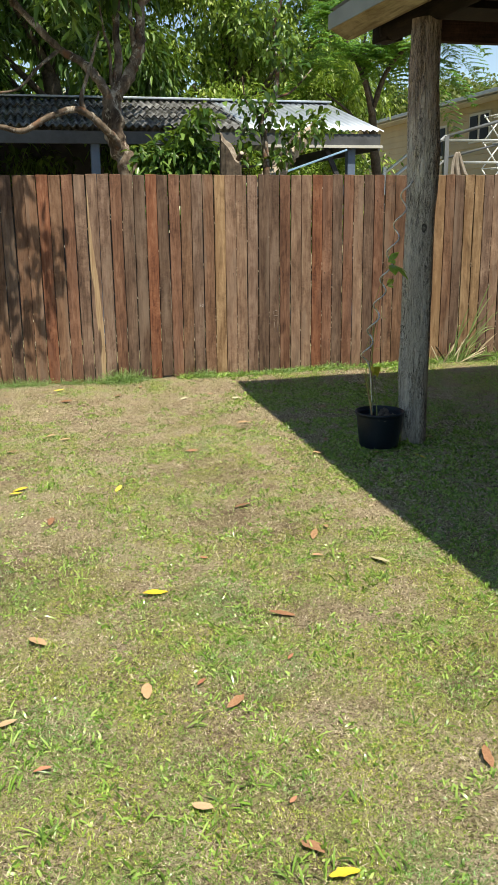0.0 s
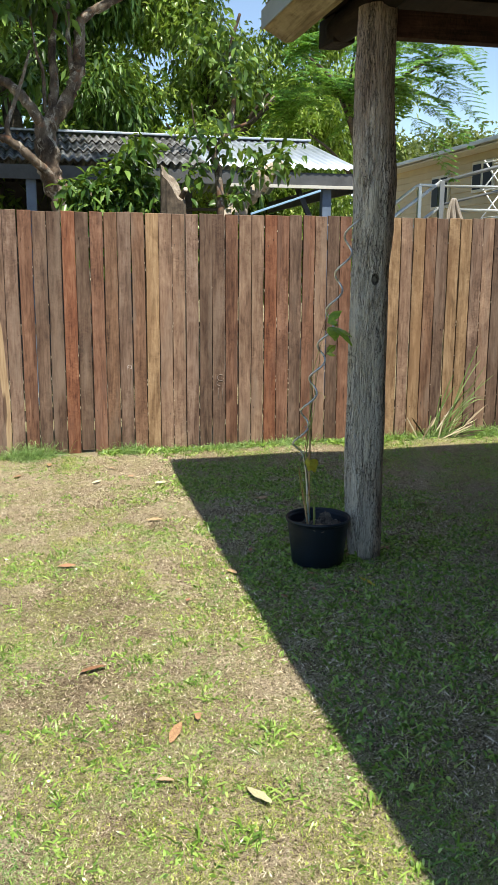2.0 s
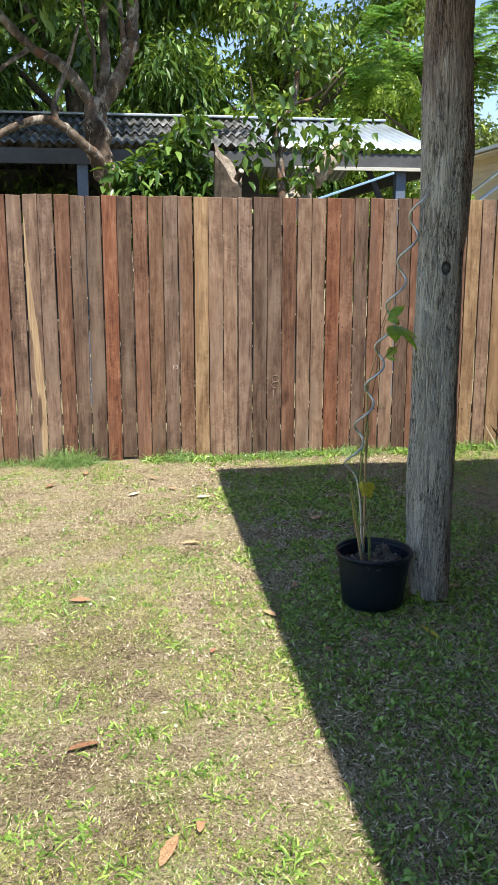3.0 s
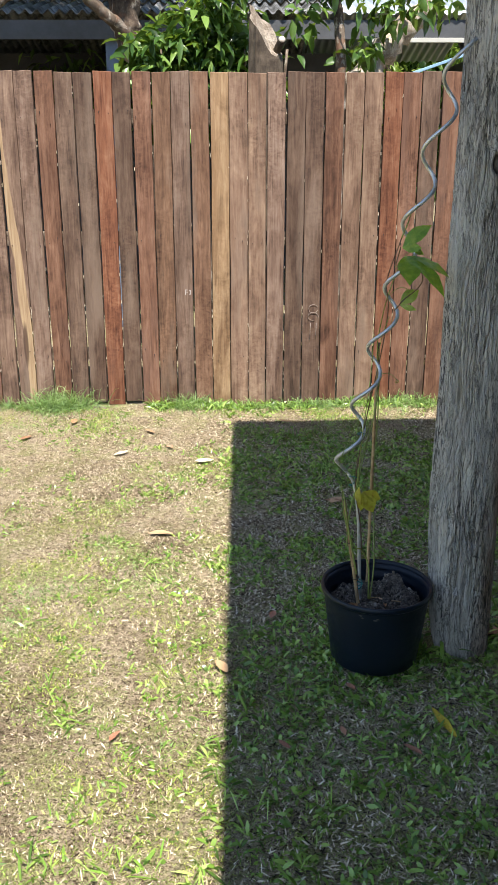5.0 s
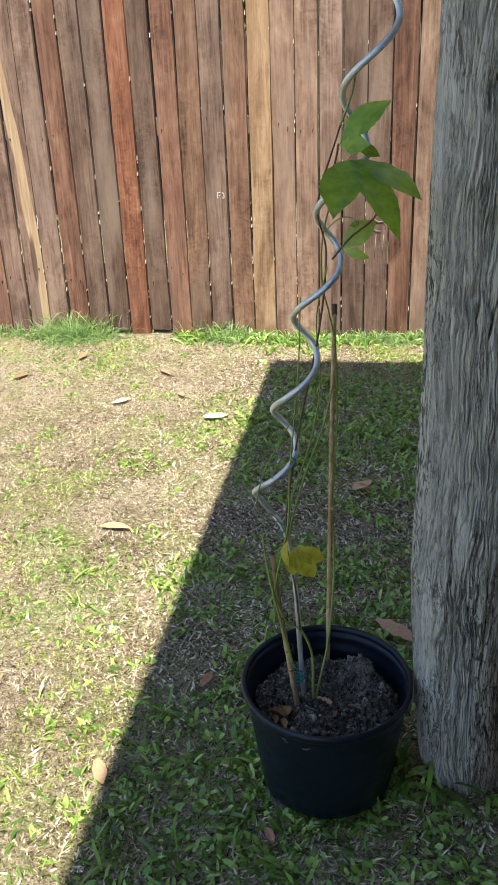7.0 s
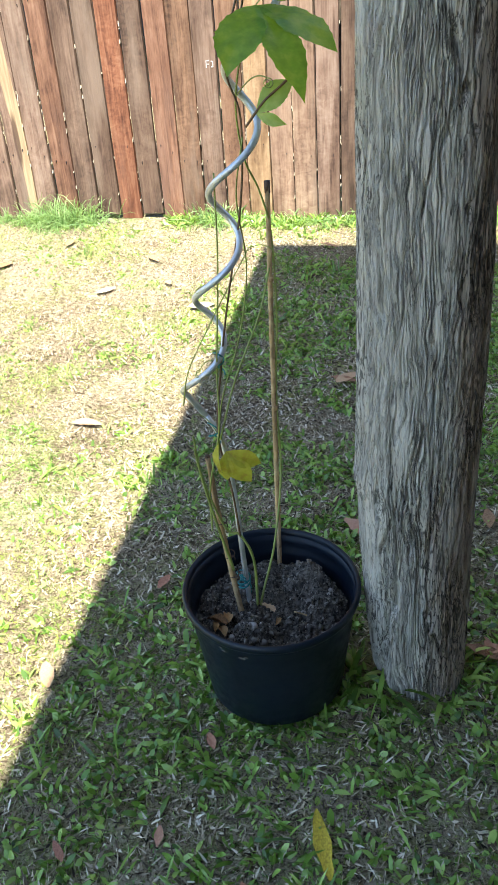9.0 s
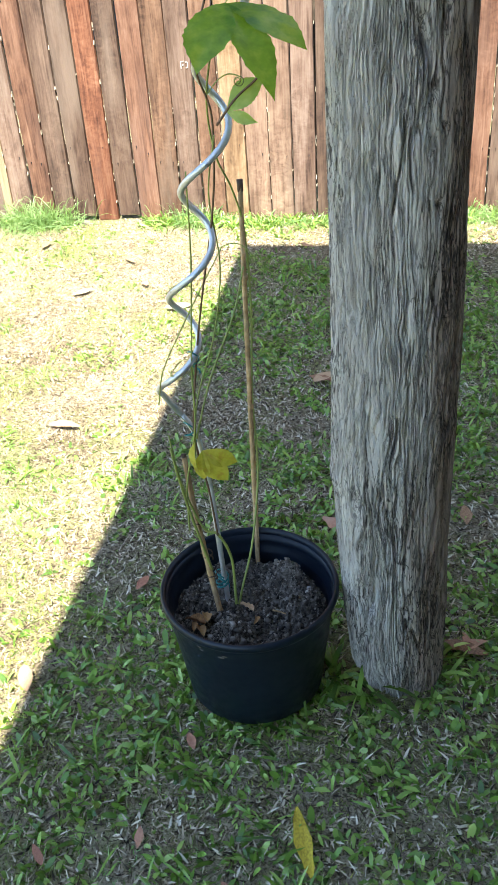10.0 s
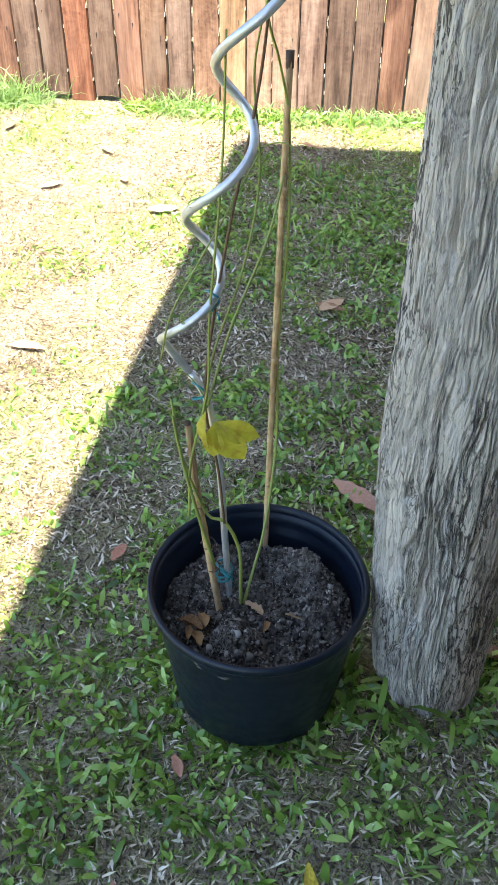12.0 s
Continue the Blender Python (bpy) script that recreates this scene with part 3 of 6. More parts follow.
def post_mesh(top, detail):
    """A hewn round post with long drying cracks, a worn foot and a knot hole."""
    if detail:
        z = np.concatenate([np.linspace(-0.06, 1.45, 290), np.linspace(1.46, top, 44)])
        a = np.concatenate([np.linspace(-3.3, -0.05, 400), np.linspace(0.0, 2.9, 24)])
    else:
        z, a = np.linspace(-0.06, top, 40), np.arange(24) * 2 * np.pi / 24
    rows, sides = len(z), len(a)
    Z, A = np.meshgrid(z, a, indexing="ij")
    # the trunk swells at the knee and below the roof, and leans away as it rises
    r = np.interp(Z, POST_Z, POST_R) + 0.0018 * np.sin(2 * A + 1.3 * Z + 0.5) + 0.0014 * np.sin(3 * A - 2.4 * Z)
    turn = lambda a0: np.angle(np.exp(1j * (A - a0)))
    # side knots on the silhouette
    r += 0.006 * np.exp(-((Z - 0.44) / 0.02) ** 2 - (turn(-2.75) / 0.2) ** 2) + 0.005 * np.exp(-((Z - 1.74) / 0.05) ** 2 - (turn(-0.15) / 0.4) ** 2)
    if detail:
        # the grain wanders up the post and parts round the knots
        W = A + 0.15 * wave_noise(Z * 3.0 + 9, A * 1.2 + 20, 1) + 0.07 * wave_noise(Z * 10 + 3, A * 3 + 30, 2) + 0.045 * wave_noise(Z * 34 + 3, A * 8 + 30, 7)
        for a0, z0, k in ((-1.58, 1.297, 0.24), (-0.95, 1.76, 0.14), (-0.55, 0.95, 0.12), (-2.0, 0.45, 0.07), (-1.2, 0.6, 0.06)):
            W = W + k * np.tanh(turn(a0) * 9) * np.exp(-(turn(a0) / 0.3) ** 2 - ((Z - z0) / 0.09) ** 2)
        cut = np.zeros_like(r)
        for fa, fz, thin, deep, seed in ((8.0, 3.6, 0.055, 0.014, 3), (15.0, 6.0, 0.08, 0.012, 4), (25.0, 12.0, 0.12, 0.007, 5), (42.0, 18.0, 0.2, 0.004, 6)):
            line = wave_noise(W * fa + 40, Z * fz + 11, seed)
            where = np.clip(wave_noise(A * 4.0 + 17, Z * 11.0 + 5, seed + 10) * 1.5 + 0.5, 0, 1)
            cut = np.maximum(cut, deep * where * np.exp(-(line / thin) ** 2)) + 0.07 * deep * where * np.exp(-(line / (3 * thin)) ** 2)
        for a0, z0, ln, d, w in ((-2.35, 0.66, 0.3, 0.007, 0.03), (-0.62, 0.8, 0.2, 0.012, 0.05), (-1.5, 0.1, 0.4, 0.006, 0.022)):
            t = np.clip((Z - z0) / ln, 0, 1)
            cut += d * np.sin(np.pi * t) * np.exp(-(np.angle(np.exp(1j * (W - a0))) / w) ** 2)
        r -= np.minimum(cut, 0.016)
        r += 0.0007 * wave_noise(W * 90 + 50, Z * 20, 8) + 0.0012 * wave_noise(W * 30 + 10, Z * 6, 9)
        # the knot: a raised lip round a dark hollow with a core
        q = np.sqrt((turn(-1.58) * 0.083 / 0.0185) ** 2 + ((Z - 1.297) / 0.027) ** 2)
        r += 0.004 * np.exp(-((q - 1.25) / 0.28) ** 2) - 0.011 * np.exp(-((q - 0.72) / 0.24) ** 2)
        # broken away at the foot on the near side
        r -= 0.012 * np.clip((0.06 + 0.035 * np.sin(9 * A) - Z) * 16, 0, 1) * (np.cos(A + 2.2) > 0.1)
    lean, tilt = np.interp(Z, POST_Z, POST_X), np.interp(Z, (0, 1.2, 2.4), (-0.014, -0.041, -0.048))
    v = np.stack([r * np.cos(A) + lean, r * np.sin(A) + tilt, Z], -1).reshape(-1, 3)
    i, k = np.meshgrid(np.arange(rows - 1), np.arange(sides), indexing="ij")
    k2 = (k + 1) % sides
    f = np.stack([i * sides + k, i * sides + k2, (i + 1) * sides + k2, (i + 1) * sides + k], -1).reshape(-1, 4)
    return shade_smooth(np_mesh("post", v, f))


def corrugated(x0, x1, fall, pitch, depth, across="x"):
    """Wavy sheet over x, falling along the given (y, z) line pairs; 1 mm thick."""
    n = max(8, int((x1 - x0) / pitch * 8))
    xs = np.linspace(x0, x1, n)
    wave = depth * np.cos((xs - x0) / pitch * 2 * np.pi)
    ys = [np.stack([xs, np.full(n, y), wave + z], -1) for y, z in fall]
    v = np.concatenate(ys + [q + np.array([0, 0, -0.0025]) for q in ys])
    f = []
    k = len(fall)
    for r in range(k - 1):
        for i in range(n - 1):
            a = r * n + i
            f.append((a, a + 1, a + n + 1, a + n))
            b = (k + r) * n + i
            f.append((b + n, b + n + 1, b + 1, b))
    for i in range(n - 1):
        f.append((i, k * n + i, k * n + i + 1, i + 1))
        a, b = (k - 1) * n + i, (2 * k - 1) * n + i
        f.append((a + 1, b + 1, b, a))
    return shade_smooth(np_mesh("sheet", v, np.array(f)))


def build_shelter():
    s = empty("shelter", (0, 0, 0))
    tagged(s, "open timber shelter on round grey posts with an iron roof", "shelter", kind="structure")
    near = part("post", post_mesh(2.42, True), POST_WOOD, s, "round weathered grey hardwood post with long cracks")
    near.location = (*POST_AT, 0)
    for x, y in ((5.6, 4.865), (2.25, 1.45), (5.6, 1.45)):
        o = part("post", post_mesh(2.42, False), POST_WOOD, s)
        o.location = (x, y, 0)
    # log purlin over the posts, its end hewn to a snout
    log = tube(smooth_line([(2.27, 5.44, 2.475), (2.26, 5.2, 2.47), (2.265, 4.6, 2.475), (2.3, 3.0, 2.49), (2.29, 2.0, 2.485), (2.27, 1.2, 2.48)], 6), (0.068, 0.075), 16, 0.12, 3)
    part("log_purlin", log, SHADED_LOG, s, "round log laid over the posts, coloured dark as roof shade")
    part("hewn_end", a_box((-0.055, -0.13, -0.064), (0.055, 0.11, 0.064), 0.008, pose(2.268, 5.47, 2.478, 4, 0, 0)), SHADED_LOG, s, "squared end of the log")
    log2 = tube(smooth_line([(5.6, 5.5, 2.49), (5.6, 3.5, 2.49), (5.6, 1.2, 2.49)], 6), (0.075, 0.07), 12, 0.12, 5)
    part("log_purlin", log2, SHADED_LOG, s)
    for y in (4.875, 1.45):
        part("beam", a_box((2.33, y - 0.035, 2.315), (5.6, y + 0.035, 2.425), 0.004), BROWN_BEAM, s, "brown stained timber beam")
    for y in (3.1,):
        part("beam", a_box((2.33, y - 0.03, 2.40), (5.6, y + 0.03, 2.5), 0.004), BROWN_BEAM, s)
    # barge timber along the open side
    def swept(stations):
        bm = bmesh.new()
        rings = [[bm.verts.new((x, y, z)) for x, z in prof] for y, prof in stations]
        n = len(rings[0])
        for a, b in zip(rings, rings[1:]):
            for i in range(n):
                bm.faces.new((a[i], a[(i + 1) % n], b[(i + 1) % n], b[i]))
        bm.faces.new(rings[-1])
        bm.faces.new(list(reversed(rings[0])))
        return bm
    barge = lambda a, b: [(1.918, 2.556), (1.918, a), (2.03, b), (2.07, b + 0.008), (2.07, 2.556)]
    part("barge_timber", swept([(5.54, barge(2.49, 2.432)), (3.7, barge(2.444, 2.402)), (1.14, barge(2.436, 2.395))]), BARGE, s, "thick sun-bleached barge timber with a chamfered underside")
    # its outer face is covered by a folded metal edge
    edge = lambda a: [(1.907, 2.575), (1.907, a), (1.914, a), (1.914, 2.567), (2.02, 2.567), (2.02, 2.575)]
    part("metal_edge", swept([(5.546, edge(2.487)), (3.7, edge(2.441)), (1.134, edge(2.433))]), FLASHING, s, "dull grey folded metal roof edge")
    # wide purlins under the sheet, dark for roof shade, with pale iron showing between them
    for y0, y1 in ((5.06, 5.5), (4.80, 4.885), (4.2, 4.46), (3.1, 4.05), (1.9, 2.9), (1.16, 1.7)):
        part("purlin", a_box((2.075, y0, 2.545), (5.75, y1, 2.588), 0.003), SHADED_LOG, s, "board purlin coloured dark as roof shade")
    part("roof_sheet", corrugated(1.93, 5.85, ((5.56, 2.603), (3.4, 2.6), (1.12, 2.597)), 0.076, 0.008), ROOF_IRON, s, "corrugated iron roofing seen from beneath")

    # unseen plain boarded walls, added at the back and far side to block light
    boards = timber("added_wall_boards", (0.05, 0.035, 0.025), (0.12, 0.085, 0.06), (0.2, 0.15, 0.11))
    for name, lo, hi in (("wall_rear", (2.4, 1.3, 0.0), (5.55, 1.34, 2.31)), ("wall_side", (5.7, 1.3, 0.0), (5.74, 4.9, 2.5))):
        tagged(part(name, a_box(lo, hi, 0.003), boards), "unseen plain brown board wall added to darken the shelter", "wall", kind="structure")


build_shelter()

# ---- beyond the fence: shed, house, railing
SHED_OLD = iron("weathered_cement_sheet", (0.09, 0.09, 0.09), (0.3, 0.305, 0.31), 0.8, 0.0, moss=0.95)
SHED_NEW = iron("bright_zinc_sheet", (0.33, 0.38, 0.44), (0.52, 0.57, 0.62), 0.42, 0.55)
SHED_SHADE = plain("shaded_bay_board", (0.05, 0.05, 0.055), 0.8, vary=0.4)
SHED_GREY = plain("grey_painted_fascia", (0.07, 0.072, 0.075), 0.7, vary=0.4)
SHED_POST = plain("blue_grey_painted_post", (0.12, 0.16, 0.23), 0.55, vary=0.2)
CREAM_TRIM = plain("cream_painted_timber", (0.5, 0.48, 0.42), 0.6, vary=0.12)
CREAM_WALL = plain("pale_cream_weatherboard", (0.4, 0.33, 0.2), 0.7, vary=0.12, scale=2)
HOUSE_ROOF = plain("pale_metal_roofing", (0.5, 0.5, 0.48), 0.5, 0.3, 0.1)
GLASS_DARK, _nt, _b = mk("dark_window_glass", 0.05, 0, 0.12)
_b.inputs["Base Color"].default_value = (0.02, 0.022, 0.025, 1)
_b.inputs["IOR"].default_value = 1.15
RAIL_PAINT = plain("pale_grey_galvanised_pipe", (0.5, 0.52, 0.52), 0.4, 0.6, 0.15)
RAIL_DARK = plain("dark_grey_steel_post", (0.17, 0.18, 0.19), 0.5, 0.3, 0.2)
WHITE_PAINT = plain("white_painted_metal", (0.78, 0.78, 0.76), 0.4, 0.0, 0.08)


def build_shed():
    s = empty("garden_shed", (1.0, 10.3, 0))
    tagged(s, "open-fronted garden shed with a low corrugated roof", "shed")

    def at(name, shape, material, label=""):
        ob = part(name, shape, material, s, label)
        ob.location = (-1.0, -10.3, 0)
        return ob
    # three overlapping courses of old sheet on the near fall, one on the far fall
    fall = lambda y: 2.25 + 0.263 * (y - 9.33)
    for k in range(3):
        y0 = 9.33 + 0.624 * k
        at("roof_sheet", corrugated(-4.4, 2.36, ((y0, fall(y0) + 0.022), (min(11.2, y0 + 0.67), fall(min(11.2, y0 + 0.67)) + 0.002)), 0.08, 0.016), SHED_OLD, "old grey lichen-stained corrugated sheet")
    at("roof_sheet", corrugated(-4.4, 2.36, ((11.2, 2.742), (13.0, 2.3)), 0.08, 0.016), SHED_OLD)
    at("roof_sheet", corrugated(2.30, 3.87, ((9.33, 2.262), (11.2, 2.754), (13.0, 2.31)), 0.076, 0.009), SHED_NEW, "bright zinc corrugated sheet")
    at("ridge_cap", a_box((2.3, 11.08, 2.752), (3.87, 11.32, 2.775), 0.006), SHED_NEW)
    at("ridge_cap", a_box((-4.4, 11.08, 2.752), (2.29, 11.32, 2.777), 0.006), SHED_NEW)
    at("fascia", a_box((-4.4, 9.36, 2.1), (3.84, 9.385, 2.225), 0.003), SHED_GREY, "dark grey fascia board")
    at("gable_trim", a_box((3.83, 9.4, 2.06), (3.855, 12.9, 2.2), 0.003), SHED_GREY)
    at("trim", a_box((2.55, 9.335, 2.078), (3.86, 9.357, 2.108), 0.003), CREAM_TRIM, "pale cream strip under the eave")
    for x in (0.74, 3.53, -1.9, -4.2):
        at("post", a_box((x - 0.045, 9.42, -0.05), (x + 0.045, 9.51, 2.2), 0.006), SHED_POST, "blue-grey painted post")
    at("brace", a_box((-0.025, -0.02, -0.45), (0.025, 0.02, 0.45), 0.004, pose(3.36, 9.48, 1.85, 0, -25, 0)), SHED_SHADE)
    # these walls are coloured dark to give the open bay its shade
    at("back_wall", a_box((-4.4, 12.7, -0.05), (2.75, 12.75, 2.36), 0.0), SHED_SHADE, "boarded back wall coloured dark as the shaded bay")
    at("side_wall", a_box((-4.4, 9.4, -0.05), (-4.35, 12.7, 2.2), 0.0), SHED_SHADE)
    at("shelf", a_box((1.8, 11.2, 1.62), (2.9, 11.5, 1.65), 0.003), SHED_GREY)
    at("shelf", a_box((1.8, 11.2, 1.98), (2.9, 11.5, 2.0), 0.003), SHED_GREY)


build_shed()


def build_house():
    h = empty("weatherboard_house", (9.85, 16.7, 0))
    tagged(h, "pale cream weatherboard house with a low metal roof", "house")

    def at(name, shape, material, label="", parent=None):
        ob = part(name, shape, material, parent or h, label)
        if parent is None:
            ob.location = (-9.85, -16.7, 0)
        return ob
    for name, lo, hi, axis in (("wall", (9.85, 16.7, 0), (17.5, 16.9, 3.7), "x"), ("wall", (9.85, 16.9, 0), (10.05, 25.5, 3.7), "y")):
        w = at(name, a_box(lo, hi), CREAM_WALL)
        z = 1.6
        while z < 3.69:
            t = min(z + 0.15, 3.7)
            if axis == "x":
                q = [(lo[0], lo[1] - 0.022, z), (hi[0], lo[1] - 0.022, z), (hi[0], lo[1] - 0.002, t), (lo[0], lo[1] - 0.002, t), (lo[0], lo[1], z), (hi[0], lo[1], z)]
            else:
                q = [(lo[0] - 0.022, hi[1], z), (lo[0] - 0.022, lo[1], z), (lo[0] - 0.002, lo[1], t), (lo[0] - 0.002, hi[1], t), (lo[0], hi[1], z), (lo[0], lo[1], z)]
            me = bpy.data.meshes.new("board")
            me.from_pydata(q, [], [(0, 1, 2, 3), (4, 5, 1, 0), (3, 2, 5, 4), (0, 3, 4), (1, 5, 2)])
            at("board", me, CREAM_WALL, parent=w)
            z = t
    at("wall", a_box((10.05, 25.3, 0), (17.5, 25.5, 3.7)), CREAM_WALL)
    at("wall", a_box((17.3, 16.9, 0), (17.5, 25.3, 3.7)), CREAM_WALL)
    at("soffit", a_box((9.45, 16.3, 3.7), (17.9, 25.9, 3.735)), CREAM_TRIM)
    bm = bmesh.new()
    base = [bm.verts.new(p) for p in ((9.4, 16.25, 3.83), (17.95, 16.25, 3.83), (17.95, 25.95, 3.83), (9.4, 25.95, 3.83))]
    ridge = [bm.verts.new(p) for p in ((13.7, 19.6, 4.5), (13.7, 22.6, 4.5))]
    bm.faces.new(list(reversed(base)))
    for f in ((base[0], base[1], ridge[0]), (base[1], base[2], ridge[1], ridge[0]), (base[2], base[3], ridge[1]), (base[3], base[0], ridge[0], ridge[1])):
        bm.faces.new(f)
    at("roof", bm, HOUSE_ROOF, "low pale metal hip roof")
    at("gutter", a_box((9.33, 16.17, 3.74), (18.0, 16.27, 3.825), 0.015), FLASHING, "dull grey gutter")
    at("gutter", a_box((9.33, 16.28, 3.74), (9.43, 25.9, 3.825), 0.015), FLASHING)
    # windows in the long side wall: pairs of narrow dark panes
    for y0, y1, z0, z1 in ((17.84, 18.65, 2.95, 3.46), (19.87, 20.65, 2.72, 3.34)):
        w = at("window", a_box((9.79, y0 - 0.06, z0 - 0.06), (9.85, y1 + 0.06, z1 + 0.06), 0.008), CREAM_TRIM, "white-framed window with dark panes")
        mid = (y0 + y1) / 2
        for a, c in ((y0, mid - 0.06), (mid + 0.06, y1)):
            at("pane", a_box((9.775, a, z0), (9.787, c, z1)), GLASS_DARK, parent=w)


build_house()


def pipe(a, b, r=0.022, sides=8):
    return tube([Vector(a), Vector(b)], r, sides)


def build_railing():
    s = empty("stair_railing", (6.5, 12.5, 0))
    tagged(s, "grey galvanised pipe railing beside outdoor steps", "railing")

    def at(name, shape, material, label=""):
        ob = part(name, shape, material, s, label)
        ob.location = (-6.5, -12.5, 0)
    y = 12.5
    at("deck", a_box((6.1, y, 1.55), (9.2, y + 1.4, 1.65), 0.01), SHED_GREY, "grey landing deck")
    for x in (6.18, 7.25, 8.3, 9.1):
        at("rail_post", a_box((x - 0.035, y - 0.035, 0), (x + 0.035, y + 0.035, 2.5 + 0.22 * (x - 6.18)), 0.006), RAIL_DARK, "dark grey steel post")
    at("top_rail", pipe((6.18, y, 2.49), (9.2, y, 3.3), 0.026), RAIL_DARK)
    at("mid_rail", pipe((6.18, y, 2.435), (9.2, y, 2.47), 0.018), RAIL_PAINT)
    at("low_rail", pipe((6.3, y, 2.125), (9.2, y, 2.115), 0.022), RAIL_PAINT)
    at("brace_rail", pipe((6.25, y + 0.03, 2.2), (9.2, y + 0.03, 2.9), 0.018), RAIL_DARK)
    # handrails that run down with the steps
    at("hand_rail", tube([Vector((6.18, y, 2.435)), Vector((5.86, y, 2.44)), Vector((5.8, y, 2.41)), Vector((5.52, y, 2.2)), Vector((4.2, y, 1.22))], 0.022, 8), RAIL_PAINT)
    at("hand_rail", pipe((6.18, y, 2.5), (4.1, y, 1.02), 0.024), RAIL_PAINT)
    at("hand_rail", pipe((6.2, y, 2.18), (4.3, y, 0.8), 0.022), RAIL_PAINT)
    for x, z in ((5.86, 2.43), (5.2, 2.05)):
        at("rail_post", a_box((x - 0.025, y - 0.025, 0), (x + 0.025, y + 0.025, z), 0.005), RAIL_PAINT)
    at("stringer", a_box((-1.4, -0.03, -0.12), (1.4, 0.03, 0.12), 0.0, pose(5.1, y + 0.1, 0.85, 0, -36, 0)), SHED_GREY)


build_railing()


def build_cloth():
    """A pale cloth thrown over the rail, gathered at the top and hanging in folds."""
    n, m = 28, 16
    t, u = np.meshgrid(np.linspace(0, 1, m), np.linspace(-1, 1, n), indexing="ij")
    wide = 0.03 + 0.13 * t ** 0.8
    x = wide * u + 0.05 * t * t
    y = -0.03 - 0.035 * t * np.cos(u * 9.0 + 1.5 * t) - 0.02 * np.sin(u * 17.0) * t
    z = -0.34 * t + 0.012 * np.sin(u * 6.0) * t
    v = np.stack([x, y, z], -1).reshape(-1, 3)
    i, k = np.meshgrid(np.arange(m - 1), np.arange(n - 1), indexing="ij")
    f = np.stack([i * n + k, i * n + k + 1, (i + 1) * n + k + 1, (i + 1) * n + k], -1).reshape(-1, 4)
    ob = part("draped_cloth", np_mesh("draped_cloth", v, f), plain("faded_beige_cloth", (0.26, 0.22, 0.18), 0.9, vary=0.4, scale=9, relief=0.3), smooth=True)
    ob.location = (6.33, 12.44, 2.27)
    thick = ob.modifiers.new("cloth_thickness", "SOLIDIFY")
    thick.thickness = 0.006
    tagged(ob, "faded beige cloth draped over the metal railing", "cloth")


build_cloth()


def build_airer():
    """A white folding clothes airer on the landing."""
    s = empty("clothes_airer", (7.3, 13.2, 1.65))
    tagged(s, "white folding wire clothes airer standing on the deck", "clothes airer")

    def at(name, a, b, r=0.012):
        ob = part(name, pipe(a, b, r, 6), WHITE_PAINT, s)
        ob.location = (-7.3, -13.2, -1.65)
    for y in (13.0, 13.5):
        for i in range(3):
            z = 1.66 + i * 0.42
            at("leg", (7.33, y, z), (7.67, y, z + 0.42))
            at("leg", (7.67, y, z), (7.33, y, z + 0.42))
    for i in range(4):
        z = 1.68 + i * 0.4
        for x in (7.33, 7.5, 7.67):
            at("bar", (x, 13.0, z), (x, 13.5, z), 0.009)


build_airer()

# ---- trees and shrubs beyond the fence
def mottled_bark():
    m, nt, b = mk("pale_mottled_bark", 0.85, 0, 0.2)
    v = coords(nt)
    big, mid, fine = grain(nt, v, 5.0, 5.0, 0.6, 0.5), grain(nt, coords(nt, (1, 1, 0.5)), 22.0, 5.0, 0.65), grain(nt, v, 90.0, 4.0, 0.7)
    f = calc(nt, "ADD", calc(nt, "MULTIPLY", big, 0.5), calc(nt, "ADD", calc(nt, "MULTIPLY", mid, 0.32), calc(nt, "MULTIPLY", fine, 0.18)))
    c = ramp(nt, f, (0.38, (0.03, 0.021, 0.015)), (0.47, (0.085, 0.06, 0.042)), (0.56, (0.17, 0.13, 0.095)), (0.7, (0.36, 0.3, 0.24)))
    c = mix(nt, ramp(nt, grain(nt, v, 9.0, 3.0), (0.56, 0.0), (0.66, 0.6)), c, (0.2, 0.09, 0.045))
    flake = ramp(nt, grain(nt, coords(nt, (1, 1, 0.55)), 11.0, 6.0, 0.7, 0.8), (0.53, 0.0), (0.6, 0.85))
    put(nt, b.inputs["Base Color"], mix(nt, flake, c, ramp(nt, fine, (0.35, (0.24, 0.2, 0.155)), (0.65, (0.5, 0.44, 0.36)))))
    bump(nt, b, calc(nt, "ADD", mid, calc(nt, "MULTIPLY", fine, 0.5)), 0.7, 0.006)
    return m


BARK = mottled_bark()
DARK_BARK = timber("dark_bark", (0.03, 0.024, 0.018), (0.1, 0.08, 0.06), (0.19, 0.155, 0.12), stripe=(9, 9, 3), relief=0.8)
CUT_WOOD = timber("bleached_cut_wood", (0.2, 0.16, 0.125), (0.47, 0.41, 0.35), (0.66, 0.61, 0.55), stripe=(22, 22, 6), relief=0.9)
STUMP_CUT = timber("grey_saw_cut", (0.1, 0.08, 0.06), (0.27, 0.23, 0.185), (0.48, 0.43, 0.37), stripe=(22, 22, 6), relief=0.9)
LEAF_MANGO = foliage("glossy_green_leaves", (0.012, 0.032, 0.008), (0.055, 0.125, 0.024), (0.23, 0.36, 0.08), 0.34, 0.32, 0.5)
LEAF_BRIGHT = foliage("bright_green_leaves", (0.045, 0.09, 0.015), (0.21, 0.33, 0.055), (0.55, 0.65, 0.17), 0.34, 0.42)
LEAF_DEEP = foliage("deep_green_leaves", (0.008, 0.022, 0.006), (0.055, 0.125, 0.026), (0.25, 0.4, 0.09), 0.42, 0.32, 0.4)
